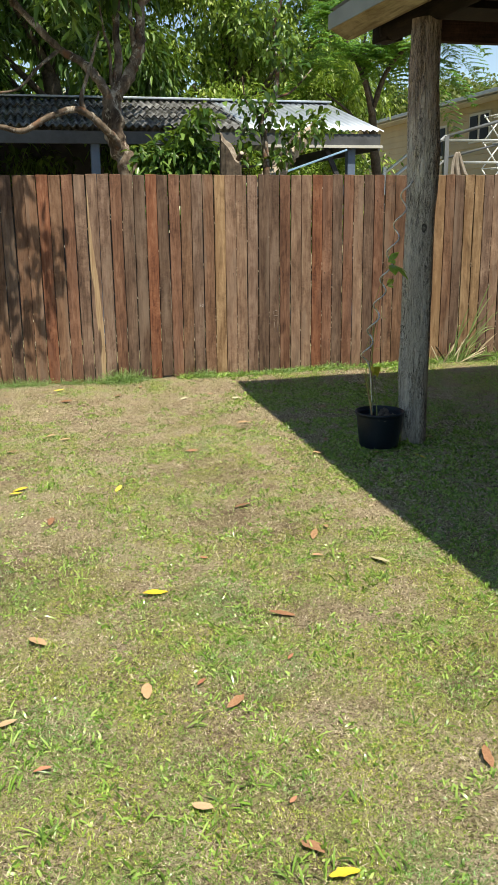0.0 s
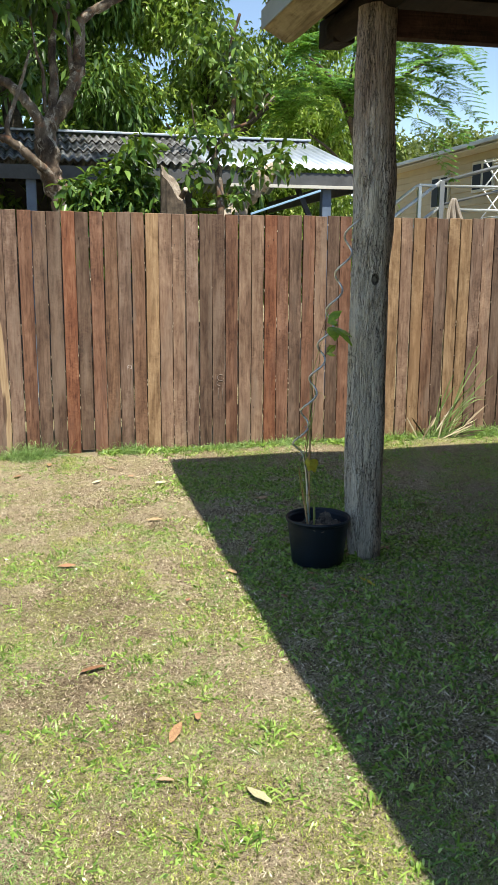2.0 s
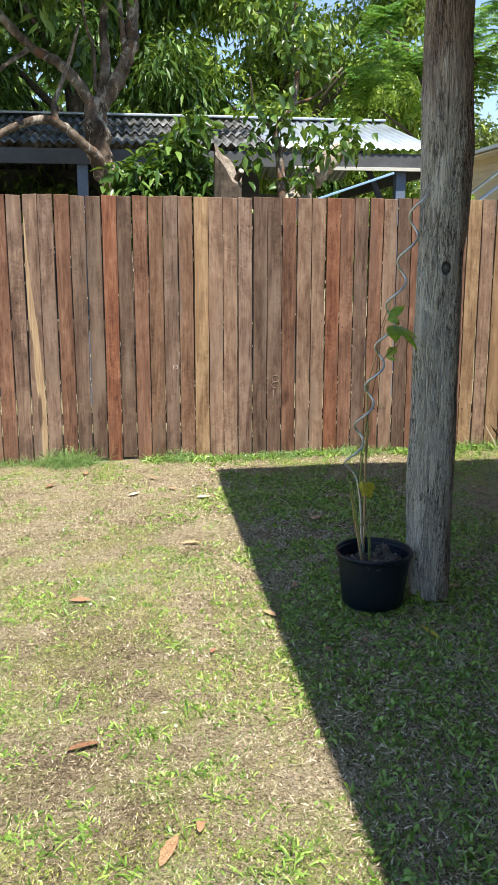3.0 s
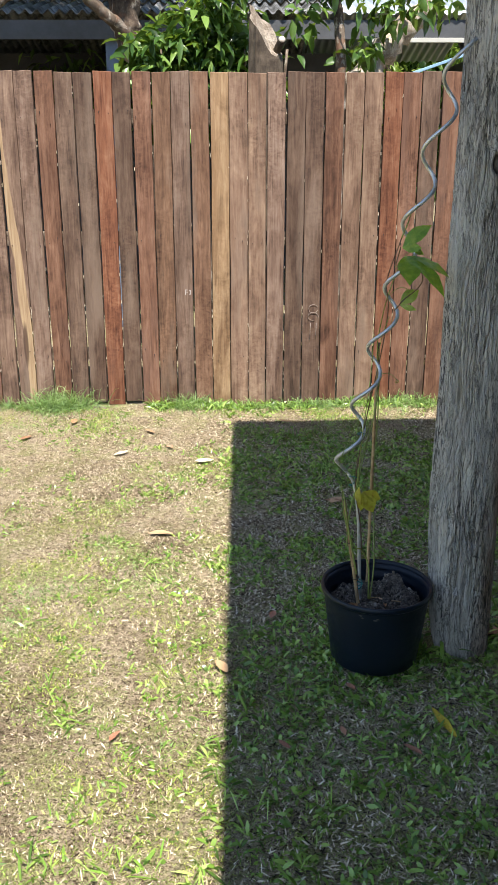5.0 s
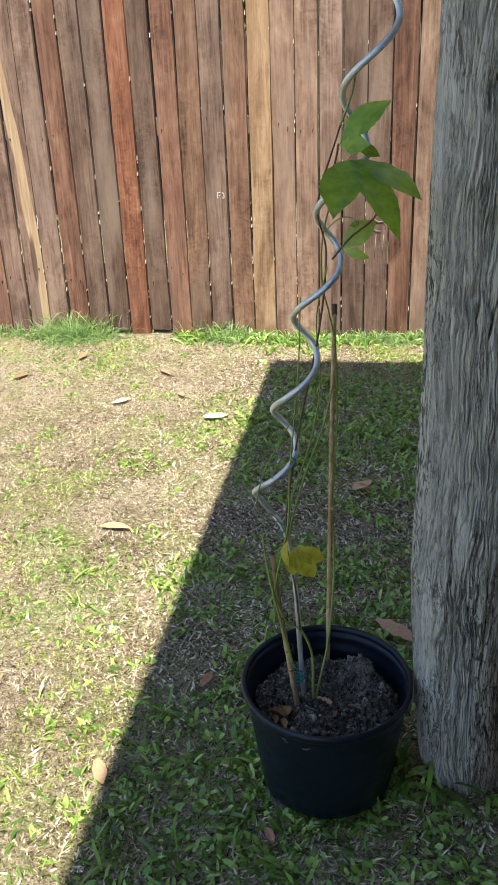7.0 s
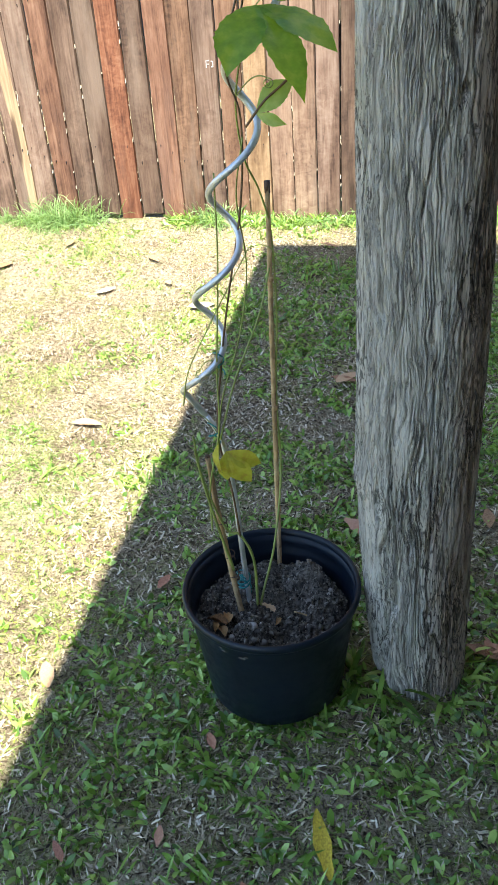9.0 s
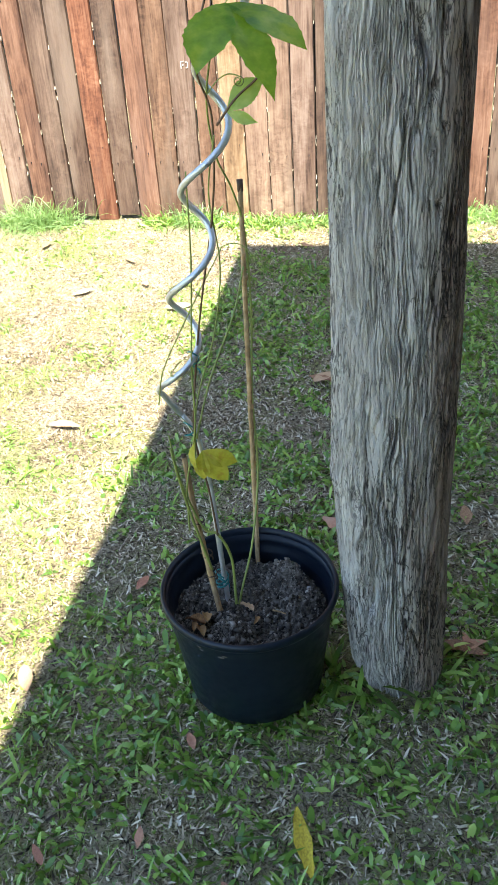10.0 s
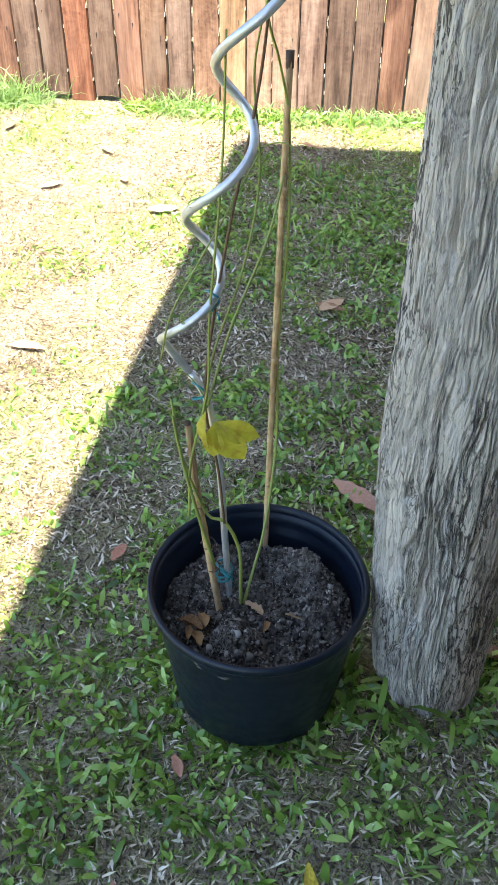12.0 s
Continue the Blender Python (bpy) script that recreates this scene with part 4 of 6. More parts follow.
LEAF_FERN = foliage("feathery_green_leaflets", (0.03, 0.105, 0.022), (0.1, 0.27, 0.05), (0.29, 0.5, 0.11), 0.45, 0.5)
LEAF_FAR = foliage("far_olive_leaves", (0.05, 0.075, 0.02), (0.11, 0.14, 0.035), (0.2, 0.23, 0.07), 0.6, 0.3)


def crown(rng, lumps, count, length, width, hang=0.5, jitter=0.6, far=False):
    """Leaves over a set of lumps (centre, radii); way of each leaf: outward, hanging, with scatter."""
    weights = np.array([r[0] * r[1] + r[2] * r[0] + r[1] * r[2] for _, r in lumps])
    counts = (count * weights / weights.sum()).astype(int)
    at, way = [], []
    for (c, r), n in zip(lumps, counts):
        p, d = in_ball(rng, n, c, r)
        # leaves gather on twigs
        twig = rng.integers(0, max(1, n // 7), n)
        off = rng.normal(size=(max(1, n // 7), 3)) * 0.12 * np.mean(r)
        at.append(p * 0.35 + (p[twig] + off[twig]) * 0.65 + rng.normal(size=(n, 3)) * 0.05)
        way.append(d * 0.7 + rng.normal(size=(n, 3)) * jitter + np.array([0, 0, -hang]))
    at, way = np.concatenate(at), np.concatenate(way)
    n = len(at)
    return leaf_cloud(rng, at, way, rng.uniform(0.7, 1.25, n) * length, rng.uniform(0.75, 1.2, n) * width, far=far)


def lumps_in(rng, n, lo, hi, rlo, rhi):
    return [(tuple(rng.uniform(lo, hi)), tuple(rng.uniform(rlo, rhi, 3))) for _ in range(n)]


def tree(name, label, at, trunk_parts, crown_parts, bark, leaf):
    t = empty(name, at)
    tagged(t, label, "tree")
    shift = -Vector(at)
    for i, me in enumerate(trunk_parts):
        part("trunk" if i == 0 else "limb", me, bark, t).location = shift
    for v, f in crown_parts:
        part("crown", np_mesh("crown", v, f), leaf, t).location = shift
    return t


def build_big_tree():
    rng = np.random.default_rng(21)
    S = smooth_line
    limbs = [
        tube(S([(1.14, 8.95, -0.1), (1.14, 8.95, 1.0), (1.03, 8.95, 1.8), (0.935, 8.95, 2.01), (0.893, 8.95, 2.19), (0.885, 8.95, 2.53)]), (0.13, 0.085), 20, 0.42, 1),
        tube(S([(0.885, 8.95, 2.46), (0.995, 8.95, 2.6), (1.1, 8.95, 2.78), (1.177, 8.95, 2.96), (1.19, 8.96, 3.2), (1.22, 8.97, 3.36), (1.458, 9.0, 3.512), (1.85, 9.1, 3.8), (2.3, 9.2, 4.3)]), (0.068, 0.024), 14, 0.42, 2),
        tube(S([(0.9, 8.95, 2.5), (0.966, 8.97, 2.77), (0.962, 9.0, 3.13), (0.994, 9.0, 3.48), (0.95, 9.05, 4.0), (1.1, 9.2, 4.8)]), (0.042, 0.018), 12, 0.42, 3),
        tube(S([(1.14, 8.95, 2.86), (1.1, 8.93, 3.1), (1.1, 8.9, 3.4), (1.2, 8.9, 3.9)]), (0.028, 0.012), 10, 0.42, 13),
        tube(S([(0.885, 8.94, 2.47), (0.745, 8.9, 2.66), (0.6, 8.9, 2.8), (0.417, 8.9, 2.9), (0.213, 8.9, 3.1), (0.02, 8.9, 3.3), (-0.5, 8.8, 3.9)]), (0.048, 0.024), 14, 0.42, 4),
        tube(S([(0.96, 8.92, 1.96), (0.88, 8.8, 2.1), (0.776, 8.7, 2.19), (0.64, 8.65, 2.3), (0.508, 8.6, 2.34), (0.266, 8.6, 2.27), (0.04, 8.6, 2.15), (-0.17, 8.6, 2.18), (-0.8, 8.5, 2.3)]), (0.042, 0.02), 12, 0.3, 5),
        tube(S([(0.6, 8.64, 2.31), (0.58, 8.7, 2.45), (0.63, 8.75, 2.6), (0.72, 8.8, 2.85), (0.78, 8.8, 3.05)]), (0.026, 0.01), 10, 0.2, 6),
        tube(S([(0.885, 8.93, 2.6), (0.88, 8.9, 2.91), (0.84, 8.88, 3.03), (0.818, 8.85, 3.15), (0.78, 8.8, 3.4)]), (0.018, 0.007), 8, 0.2, 7),
        tube(S([(0.417, 8.9, 2.9), (0.2, 8.7, 2.7), (0.0, 8.6, 2.5), (-0.3, 8.5, 2.45)]), (0.02, 0.008), 8, 0.2, 8),
        tube(S([(0.02, 8.9, 3.26), (-0.1, 8.2, 3.7), (-0.05, 7.3, 4.0), (0.05, 6.5, 4.0), (0.1, 6.1, 3.75), (0.15, 5.97, 3.3)]), (0.025, 0.006), 8, 0.2, 9),
    ]
    # high crown, with gaps, and low sprays of leaves on the limbs
    lumps = lumps_in(rng, 22, (-2.6, 8.4, 3.75), (1.0, 11.0, 5.2), (0.4, 0.4, 0.3), (0.9, 0.8, 0.55))
    lumps += lumps_in(rng, 16, (-1.6, 8.7, 2.9), (0.8, 10.4, 3.8), (0.2, 0.2, 0.15), (0.45, 0.4, 0.35))
    # high lumps out of view, added for the shade they cast behind
    lumps += lumps_in(rng, 12, (-3.2, 7.6, 5.0), (0.4, 10.0, 6.0), (0.6, 0.6, 0.3), (1.0, 0.9, 0.5))
    lumps += [((0.45, 8.5, 3.25), (0.3, 0.25, 0.2)), ((1.6, 9.0, 4.0), (0.3, 0.2, 0.15)), ((2.3, 9.2, 4.4), (0.5, 0.3, 0.25)), ((0.05, 7.5, 3.95), (0.18, 0.15, 0.12))]
    # the top of the crown: dense unseen leaves, added to shade what lies below
    roof = lumps_in(rng, 26, (-3.6, 9.0, 5.6), (1.1, 12.6, 7.4), (0.7, 0.6, 0.4), (1.2, 1.0, 0.7))
    # more unseen crown high over the boundary, added to shade trees and shed
    roof += lumps_in(rng, 20, (-3.4, 6.4, 4.9), (1.7, 8.9, 6.2), (0.5, 0.45, 0.35), (0.9, 0.75, 0.55))
    # a long limb overhangs the yard: a few sprays of large leaves
    over = [((0.40, 5.97, 3.37), (0.13, 0.08, 0.13)), ((0.18, 5.97, 2.91), (0.08, 0.06, 0.12)), ((0.07, 5.97, 3.27), (0.14, 0.08, 0.2)), ((0.16, 5.97, 3.94), (0.14, 0.08, 0.16)), ((-0.09, 6.02, 3.51), (0.13, 0.08, 0.5)), ((-0.01, 6.02, 3.11), (0.08, 0.06, 0.3))]
    tree("spreading_tree", "old spreading tree with pale mottled forked limbs and glossy leaves", (1.1, 8.95, 0), limbs,
         [crown(rng, lumps, 14000, 0.16, 0.058, 0.5), crown(rng, over, 320, 0.14, 0.055, 0.9), crown(rng, roof, 9500, 0.3, 0.12, 0.3)], BARK, LEAF_MANGO)


build_big_tree()


def build_back_trees():
    """Dense trees behind the shed."""
    rng = np.random.default_rng(4)
    S = smooth_line
    specs = [
        ("mango_tree", "dense dark mango tree with hanging leaves", (0.5, 13.6), (1.8, 1.1), 6.4, LEAF_DEEP, 36000, 0.15, 0.046, 0.75),
        ("mango_tree", "dense dark mango tree with hanging leaves", (-2.4, 13.8), (2.0, 1.2), 6.2, LEAF_DEEP, 20000, 0.17, 0.05, 0.75),
        ("leafy_tree", "tall light-green leafy tree", (3.3, 14.0), (1.8, 0.9), 6.2, LEAF_BRIGHT, 46000, 0.095, 0.042, 0.5),
        ("leafy_tree", "tall light-green leafy tree", (5.9, 17.4), (1.3, 1.0), 4.9, LEAF_BRIGHT, 17000, 0.11, 0.048, 0.4),
    ]
    for name, label, (x, y), (rx, ry), h, leaf, count, ln, wd, hang in specs:
        limbs = [tube(S([(x, y, -0.1), (x + 0.1, y, h * 0.3), (x - 0.1, y + 0.1, h * 0.7), (x, y, h * 0.95)]), (0.2, 0.04), 12, 0.2, 1)]
        for i in range(7):
            a = i * 0.9 + x
            z0 = h * (0.25 + 0.07 * i)
            e = Vector((x + math.cos(a) * rx * 0.9, y + math.sin(a) * ry * 0.9, z0 + h * 0.2))
            limbs.append(tube(S([(x, y, z0), tuple((Vector((x, y, z0)) * 0.45 + e * 0.55) + Vector((0, 0, 0.15))), tuple(e)]), (0.06, 0.015), 8, 0.2, i))
        lumps = lumps_in(rng, 46, (x - rx, y - ry, h * 0.3), (x + rx, y + ry * 0.6, h), (0.4, 0.35, 0.35), (0.9, 0.7, 0.65))
        tree(name, label, (x, y, 0), limbs, [crown(rng, lumps, count, ln, wd, hang, far=True)], DARK_BARK, leaf)
    # a tall hedge of mixed trees closes the view between the trunks
    lumps = lumps_in(rng, 90, (-3.0, 16.8, 1.2), (3.7, 19.0, 8.2), (0.6, 0.5, 0.5), (1.1, 0.9, 0.9)) + lumps_in(rng, 34, (3.7, 16.8, 1.2), (6.2, 19.0, 4.3), (0.6, 0.5, 0.5), (1.0, 0.8, 0.8))
    tree("tree_belt", "dense belt of green trees behind the shed", (1.5, 18.5, 0), [tube(S([(1.5, 18.5, -0.1), (1.6, 18.5, 3), (1.5, 18.5, 6)]), (0.2, 0.05), 10, 0.2)], [crown(rng, lumps, 24000, 0.28, 0.12, 0.5, far=True)], DARK_BARK, LEAF_MANGO)
    # a far wooded rise that closes the view behind the house
    lumps = []
    for i in range(60):
        x = 8 + i * 0.46
        lumps.append(((x, 42 + rng.uniform(-3, 3), rng.uniform(1.0, 3.0)), (2.0, 1.6, 2.2)))
        top = 5.0 + 2.4 * max(0.0, math.sin((x - 8) / 14)) + rng.uniform(-0.5, 0.6)
        lumps.append(((x, 44 + rng.uniform(-2, 2), top), (1.9, 1.5, 1.3)))
    v, f = crown(rng, lumps, 46000, 0.27, 0.19, 0.1, far=True)
    far = part("far_trees", np_mesh("far_trees", v, f), LEAF_FAR)
    tagged(far, "distant rise covered in olive green trees", "trees", kind="stuff")


build_back_trees()


def frond(rng, base, way, length, pairs=9, leaflets=13):
    """One bipinnate frond: leaflet strips along side stalks; returns blade arrays (at, way, length, width)."""
    way = Vector(way).normalized()
    side = way.cross(Vector((0, 0, 1))).normalized()
    at, ways = [], []
    for i in range(2, pairs + 2):
        t = i / (pairs + 1)
        q = Vector(base) + way * length * t + Vector((0, 0, -0.6 * length * t * t))
        reach = length * 0.42 * math.sin(math.pi * (0.2 + 0.72 * t))
        for s in (-1, 1):
            d = (side * s + way * 0.55 + Vector((0, 0, -0.12))).normalized()
            for k in range(leaflets):
                u = (k + 1) / leaflets
                c = q + d * reach * u + Vector((0, 0, -0.12 * reach * u * u))
                n = d.cross(Vector((0, 0, 1))).normalized()
                for z in (-1, 1):
                    at.append(c)
                    ways.append(n * z + d * 0.5 + Vector((0, 0, rng.uniform(-0.3, 0.1))))
    return at, ways


def build_fern_tree():
    rng = np.random.default_rng(9)
    S = smooth_line
    base = Vector((4.9, 11.9, 0))
    limbs = [
        tube(S([tuple(base), (4.9, 11.9, 1.4), (4.8, 11.9, 2.2), (4.7, 11.8, 2.8)]), (0.09, 0.05), 10, 0.2, 1),
        tube(S([(4.7, 11.8, 2.7), (4.5, 11.6, 3.1), (4.2, 11.4, 3.5), (3.9, 11.3, 3.7)]), (0.04, 0.012), 8, 0.2, 2),
        tube(S([(4.72, 11.8, 2.8), (4.9, 11.7, 3.3), (5.3, 11.6, 3.7), (5.7, 11.6, 3.9)]), (0.04, 0.012), 8, 0.2, 3),
        tube(S([(4.72, 11.8, 2.8), (4.6, 11.9, 3.4), (4.7, 12.0, 4.0)]), (0.03, 0.01), 8, 0.2, 4),
        tube(S([(4.8, 11.9, 2.3), (4.4, 11.8, 2.7), (4.0, 11.7, 2.95)]), (0.03, 0.01), 8, 0.2, 5),
    ]
    at, way = [], []
    for i in range(66):
        o = Vector((rng.uniform(3.7, 5.55), rng.uniform(11.2, 12.3), rng.uniform(3.25, 4.15)))
        a = rng.uniform(0, 6.283)
        d = (math.cos(a), math.sin(a) * 0.7, rng.uniform(-0.3, 0.7))
        p, w = frond(rng, o, d, rng.uniform(0.45, 0.7))
        at += p
        way += w
    # a few long fronds reach out against the sky
    for o, d in (((5.5, 11.6, 3.75), (1, -0.1, 0.25)), ((5.5, 11.5, 3.6), (1, 0.1, -0.05)), ((5.3, 11.6, 3.35), (1, -0.2, -0.1)), ((5.2, 11.5, 3.2), (0.9, 0.1, -0.4)), ((5.6, 11.6, 3.85), (0.8, 0.1, 0.5))):
        p, w = frond(rng, Vector(o), d, 0.75, 11, 14)
        at += p
        way += w
    at, way = np.array([tuple(p) for p in at]), np.array([tuple(w) for w in way])
    n = len(at)
    v, f = blades(rng, at, way, rng.uniform(0.034, 0.055, n), np.full(n, 0.018), np.full(n, 0.3), np.tile(np.array([0, -0.5, 1.0]), (n, 1)) + rng.normal(size=(n, 3)) * 0.35, 2)
    tree("feathery_tree", "feathery tree with fern-like bright green fronds", tuple(base), limbs, [(v, f)], DARK_BARK, LEAF_FERN)


build_fern_tree()


def build_shrubs():
    rng = np.random.default_rng(33)
    S = smooth_line
    # broad-leaved shrub right behind the palings
    stems = [tube(S([(1.3 + 0.2 * i, 8.2, 0), (1.25 + 0.2 * i, 8.15, 1.0), (1.2 + 0.24 * i, 8.1, 1.9)]), (0.02, 0.008), 8) for i in range(4)]
    lumps = [((1.15, 8.15, 1.85), (0.2, 0.2, 0.25)), ((1.45, 8.1, 1.98), (0.25, 0.2, 0.25)), ((1.65, 8.2, 1.85), (0.2, 0.2, 0.25)), ((1.35, 8.2, 1.65), (0.4, 0.2, 0.3)), ((1.6, 8.0, 2.2), (0.12, 0.1, 0.12)), ((1.75, 8.3, 1.7), (0.2, 0.15, 0.2))]
    tree("broad_leaved_shrub", "broad-leaved shrub with glossy pointed leaves behind the fence", (1.4, 8.2, 0), stems, [crown(rng, lumps, 1900, 0.11, 0.042, 0.25, 0.8)], BARK, LEAF_MANGO)
    # sapling with a thin grey stem
    sap = [
        tube(S([(2.26, 8.3, 0), (2.255, 8.3, 1.2), (2.253, 8.3, 1.772), (2.231, 8.3, 2.105), (2.205, 8.3, 2.245), (2.327, 8.3, 2.439), (2.365, 8.3, 2.72), (2.337, 8.3, 3.04), (2.41, 8.3, 3.3)]), (0.04, 0.012), 10, 0.2),
        tube(S([(2.33, 8.3, 2.44), (2.5, 8.3, 2.5), (2.7, 8.3, 2.7)]), (0.014, 0.006), 6),
        tube(S([(2.22, 8.3, 2.2), (2.05, 8.25, 2.4), (2.0, 8.2, 2.6)]), (0.012, 0.005), 6),
    ]
    lumps = [((2.15, 8.25, 2.35), (0.25, 0.2, 0.2)), ((2.5, 8.3, 2.2), (0.3, 0.2, 0.15)), ((2.75, 8.3, 2.2), (0.25, 0.15, 0.15)), ((2.4, 8.3, 2.8), (0.3, 0.2, 0.3)), ((2.2, 8.3, 3.1), (0.3, 0.25, 0.25)), ((2.0, 8.2, 2.05), (0.15, 0.1, 0.15)), ((2.3, 8.25, 1.9), (0.2, 0.1, 0.12))]
    tree("sapling", "young tree with a thin grey stem and rounded leaves", (2.26, 8.3, 0), sap, [crown(rng, lumps, 620, 0.085, 0.05, 0.35, 0.8)], BARK, LEAF_MANGO)
    # cut stump, split to a pale point
    sides, heights = 20, (0.0, 0.5, 1.0, 1.4, 1.7, 1.8)
    ring = lambda z, r: [(1.79 + r * (1 + 0.07 * math.sin(3 * k)) * math.cos(k * 2 * math.pi / sides), 7.8 + r * math.sin(k * 2 * math.pi / sides), z) for k in range(sides)]
    vs = [p for z in heights for p in ring(z, 0.112 - 0.01 * z)]
    # the saw came through aslant, high on one side, and left a jagged lip
    top = [(x, y, 1.948 - 1.2 * (x - 1.79) + 0.8 * (y - 7.8) + 0.016 * math.sin(5 * k)) for k, (x, y, _) in enumerate(ring(0, 0.088))]
    vs += top
    n = len(heights) + 1
    fs = [(i * sides + k, i * sides + (k + 1) % sides, (i + 1) * sides + (k + 1) % sides, (i + 1) * sides + k) for i in range(n - 1) for k in range(sides)]
    me = bpy.data.meshes.new("tree_stump")
    me.from_pydata(vs, [], fs)
    st = part("tree_stump", me, DARK_BARK)
    tagged(st, "dark cut tree stump with a slanting pale saw cut", "tree stump")
    me = bpy.data.meshes.new("cut_face")
    me.from_pydata(top + [(1.785, 7.8, 1.93)], [], [(k, (k + 1) % sides, sides) for k in range(sides)])
    part("cut_face", me, STUMP_CUT, st, "bleached saw-cut wood")
    part("side_branch", tube([Vector((1.84, 7.77, 1.84)), Vector((1.868, 7.735, 1.895)), Vector((1.872, 7.722, 1.905))], (0.022, 0.02), 12, 0.1), DARK_BARK, st)
    part("sawn_end", tube([Vector((1.872, 7.722, 1.905)), Vector((1.8735, 7.717, 1.909))], 0.019, 12, 0.1), CUT_WOOD, st, "pale sawn branch end")
    # bleached fallen limb leaning beside it
    lg = part("bleached_log", tube(S([(2.2, 8.55, 1.45), (2.42, 8.6, 1.79), (2.6, 8.6, 1.996), (2.78, 8.62, 2.16), (2.86, 8.62, 2.2)]), (0.1, 0.055), 18, 0.5, 6), CUT_WOOD)
    tagged(lg, "bleached white fallen limb leaning in the shrubs", "log")
    part("prop", tube([Vector((2.2, 8.55, 0)), Vector((2.2, 8.55, 1.46))], 0.05, 10, 0.2), DARK_BARK, lg)
    # blue strap or tarp edge drawn across the shed's open bay
    tp = part("blue_tarpaulin", a_box((-0.36, -0.01, -0.01), (0.36, 0.01, 0.01), 0.004, pose(3.07, 9.25, 1.94, 0, -18.4, 0)), plain("blue_tarp", (0.25, 0.42, 0.6), 0.5, vary=0.2))
    tagged(tp, "faded blue tarpaulin strip hung below the shed roof", "tarpaulin")


build_shrubs()

# ---- the lawn: living blades, dead thatch, weeds along the fence, fallen leaves
GRASS_SUN = foliage("short_lawn_blades", (0.045, 0.08, 0.013), (0.34, 0.45, 0.1), (0.86, 0.9, 0.4), 0.5, 0.28, 0.35)


def patchy(m, tints):
    """Turf of mixed kinds: the tone drifts from patch to patch."""
    nt = m.node_tree
    b = nt.nodes["Principled BSDF"]
    v = coords(nt, world_space=True)
    f = calc(nt, "ADD", calc(nt, "MULTIPLY", grain(nt, v, 2.6, 4.0, 0.6, 0.6), 0.7), calc(nt, "MULTIPLY", grain(nt, v, 11.0, 3.0), 0.3))
    c = mix(nt, 1.0, b.inputs["Base Color"].links[0].from_socket, ramp(nt, f, *tints), "MULTIPLY")
    put(nt, b.inputs["Base Color"], c)
    return m


patchy(GRASS_SUN, ((0.38, (0.5, 0.82, 0.75)), (0.46, (0.78, 0.95, 0.7)), (0.54, (1.0, 0.96, 0.5)), (0.64, (1.0, 0.88, 0.85))))
GRASS_BROAD = foliage("broad_lawn_blades", (0.05, 0.105, 0.016), (0.23, 0.39, 0.06), (0.55, 0.7, 0.19), 0.3, 0.3, 0.6)
WEED_BLADES = foliage("blue_green_weed_blades", (0.1, 0.2, 0.06), (0.23, 0.36, 0.12), (0.42, 0.54, 0.23), 0.5, 0.35)


def thatch_material():
    m, nt, b = mk("dead_grass_thatch", 0.85, 0, 0.2)
    put(nt, b.inputs["Base Color"], ramp(nt, island(nt), (0.0, (0.03, 0.021, 0.014)), (0.24, (0.15, 0.107, 0.066)), (0.5, (0.48, 0.38, 0.245)), (0.8, (0.75, 0.63, 0.43)), (1.0, (0.88, 0.79, 0.61))))
    return m


THATCH = thatch_material()


def vnoise(x, y, seed=0, size=97):
    """Smooth value noise on numpy arrays, 0 to 1."""
    g = np.random.default_rng(seed).random((size, size))
    xi, yi = np.floor(x).astype(int), np.floor(y).astype(int)
    fx, fy = x - xi, y - yi
    fx, fy = fx * fx * (3 - 2 * fx), fy * fy * (3 - 2 * fy)
    q = lambda a, b: g[a % size, b % size]
    return (q(xi, yi) * (1 - fx) + q(xi + 1, yi) * fx) * (1 - fy) + (q(xi, yi + 1) * (1 - fx) + q(xi + 1, yi + 1) * fx) * fy


def patch(x, y):
    """How green the lawn is at a place, 0 bare to 1 lush."""
    f = 0.5 * vnoise(x * 1.9 + 3, y * 1.9, 1) + 0.32 * vnoise(x * 5.3, y * 5.3 + 9, 2) + 0.25 * vnoise(x * 14.0, y * 14.0, 3)
    bare = np.clip(1 - (((x - 0.5) / 0.75) ** 2 + ((y - 6.35) / 0.45) ** 2), 0, 1) * 0.3
    bare = bare + np.clip(1 - (((x - 1.0) / 0.5) ** 2 + ((y - 4.6) / 0.7) ** 2), 0, 1) * 0.16
    bare = bare + np.clip(1 - (((x - 1.05) / 0.45) ** 2 + ((y - 5.6) / 0.6) ** 2), 0, 1) * 0.16
    # worn and thin towards the boundary
    e = np.clip((y - 4.9) / 1.2, 0, 1) * np.clip((1.75 + 1.3 * (y > 6.8) - x) / 0.35, 0, 1)
    # nothing but sand and stray tufts before the palings
    strip = np.clip((y - 6.55) / 0.2, 0, 1) * np.clip((1.6 - x) / 0.2, 0, 1)
    return f - bare - 0.17 * e - 0.1 * strip


def clear_of_things(x, y):
    """False inside the pot's foot and the post."""
    return (np.hypot(x - 2.013, y - 4.803) > 0.112) & (np.hypot(x - POST_AT[0], y - POST_AT[1]) > 0.088) & (y < FENCE_Y + 0.05)


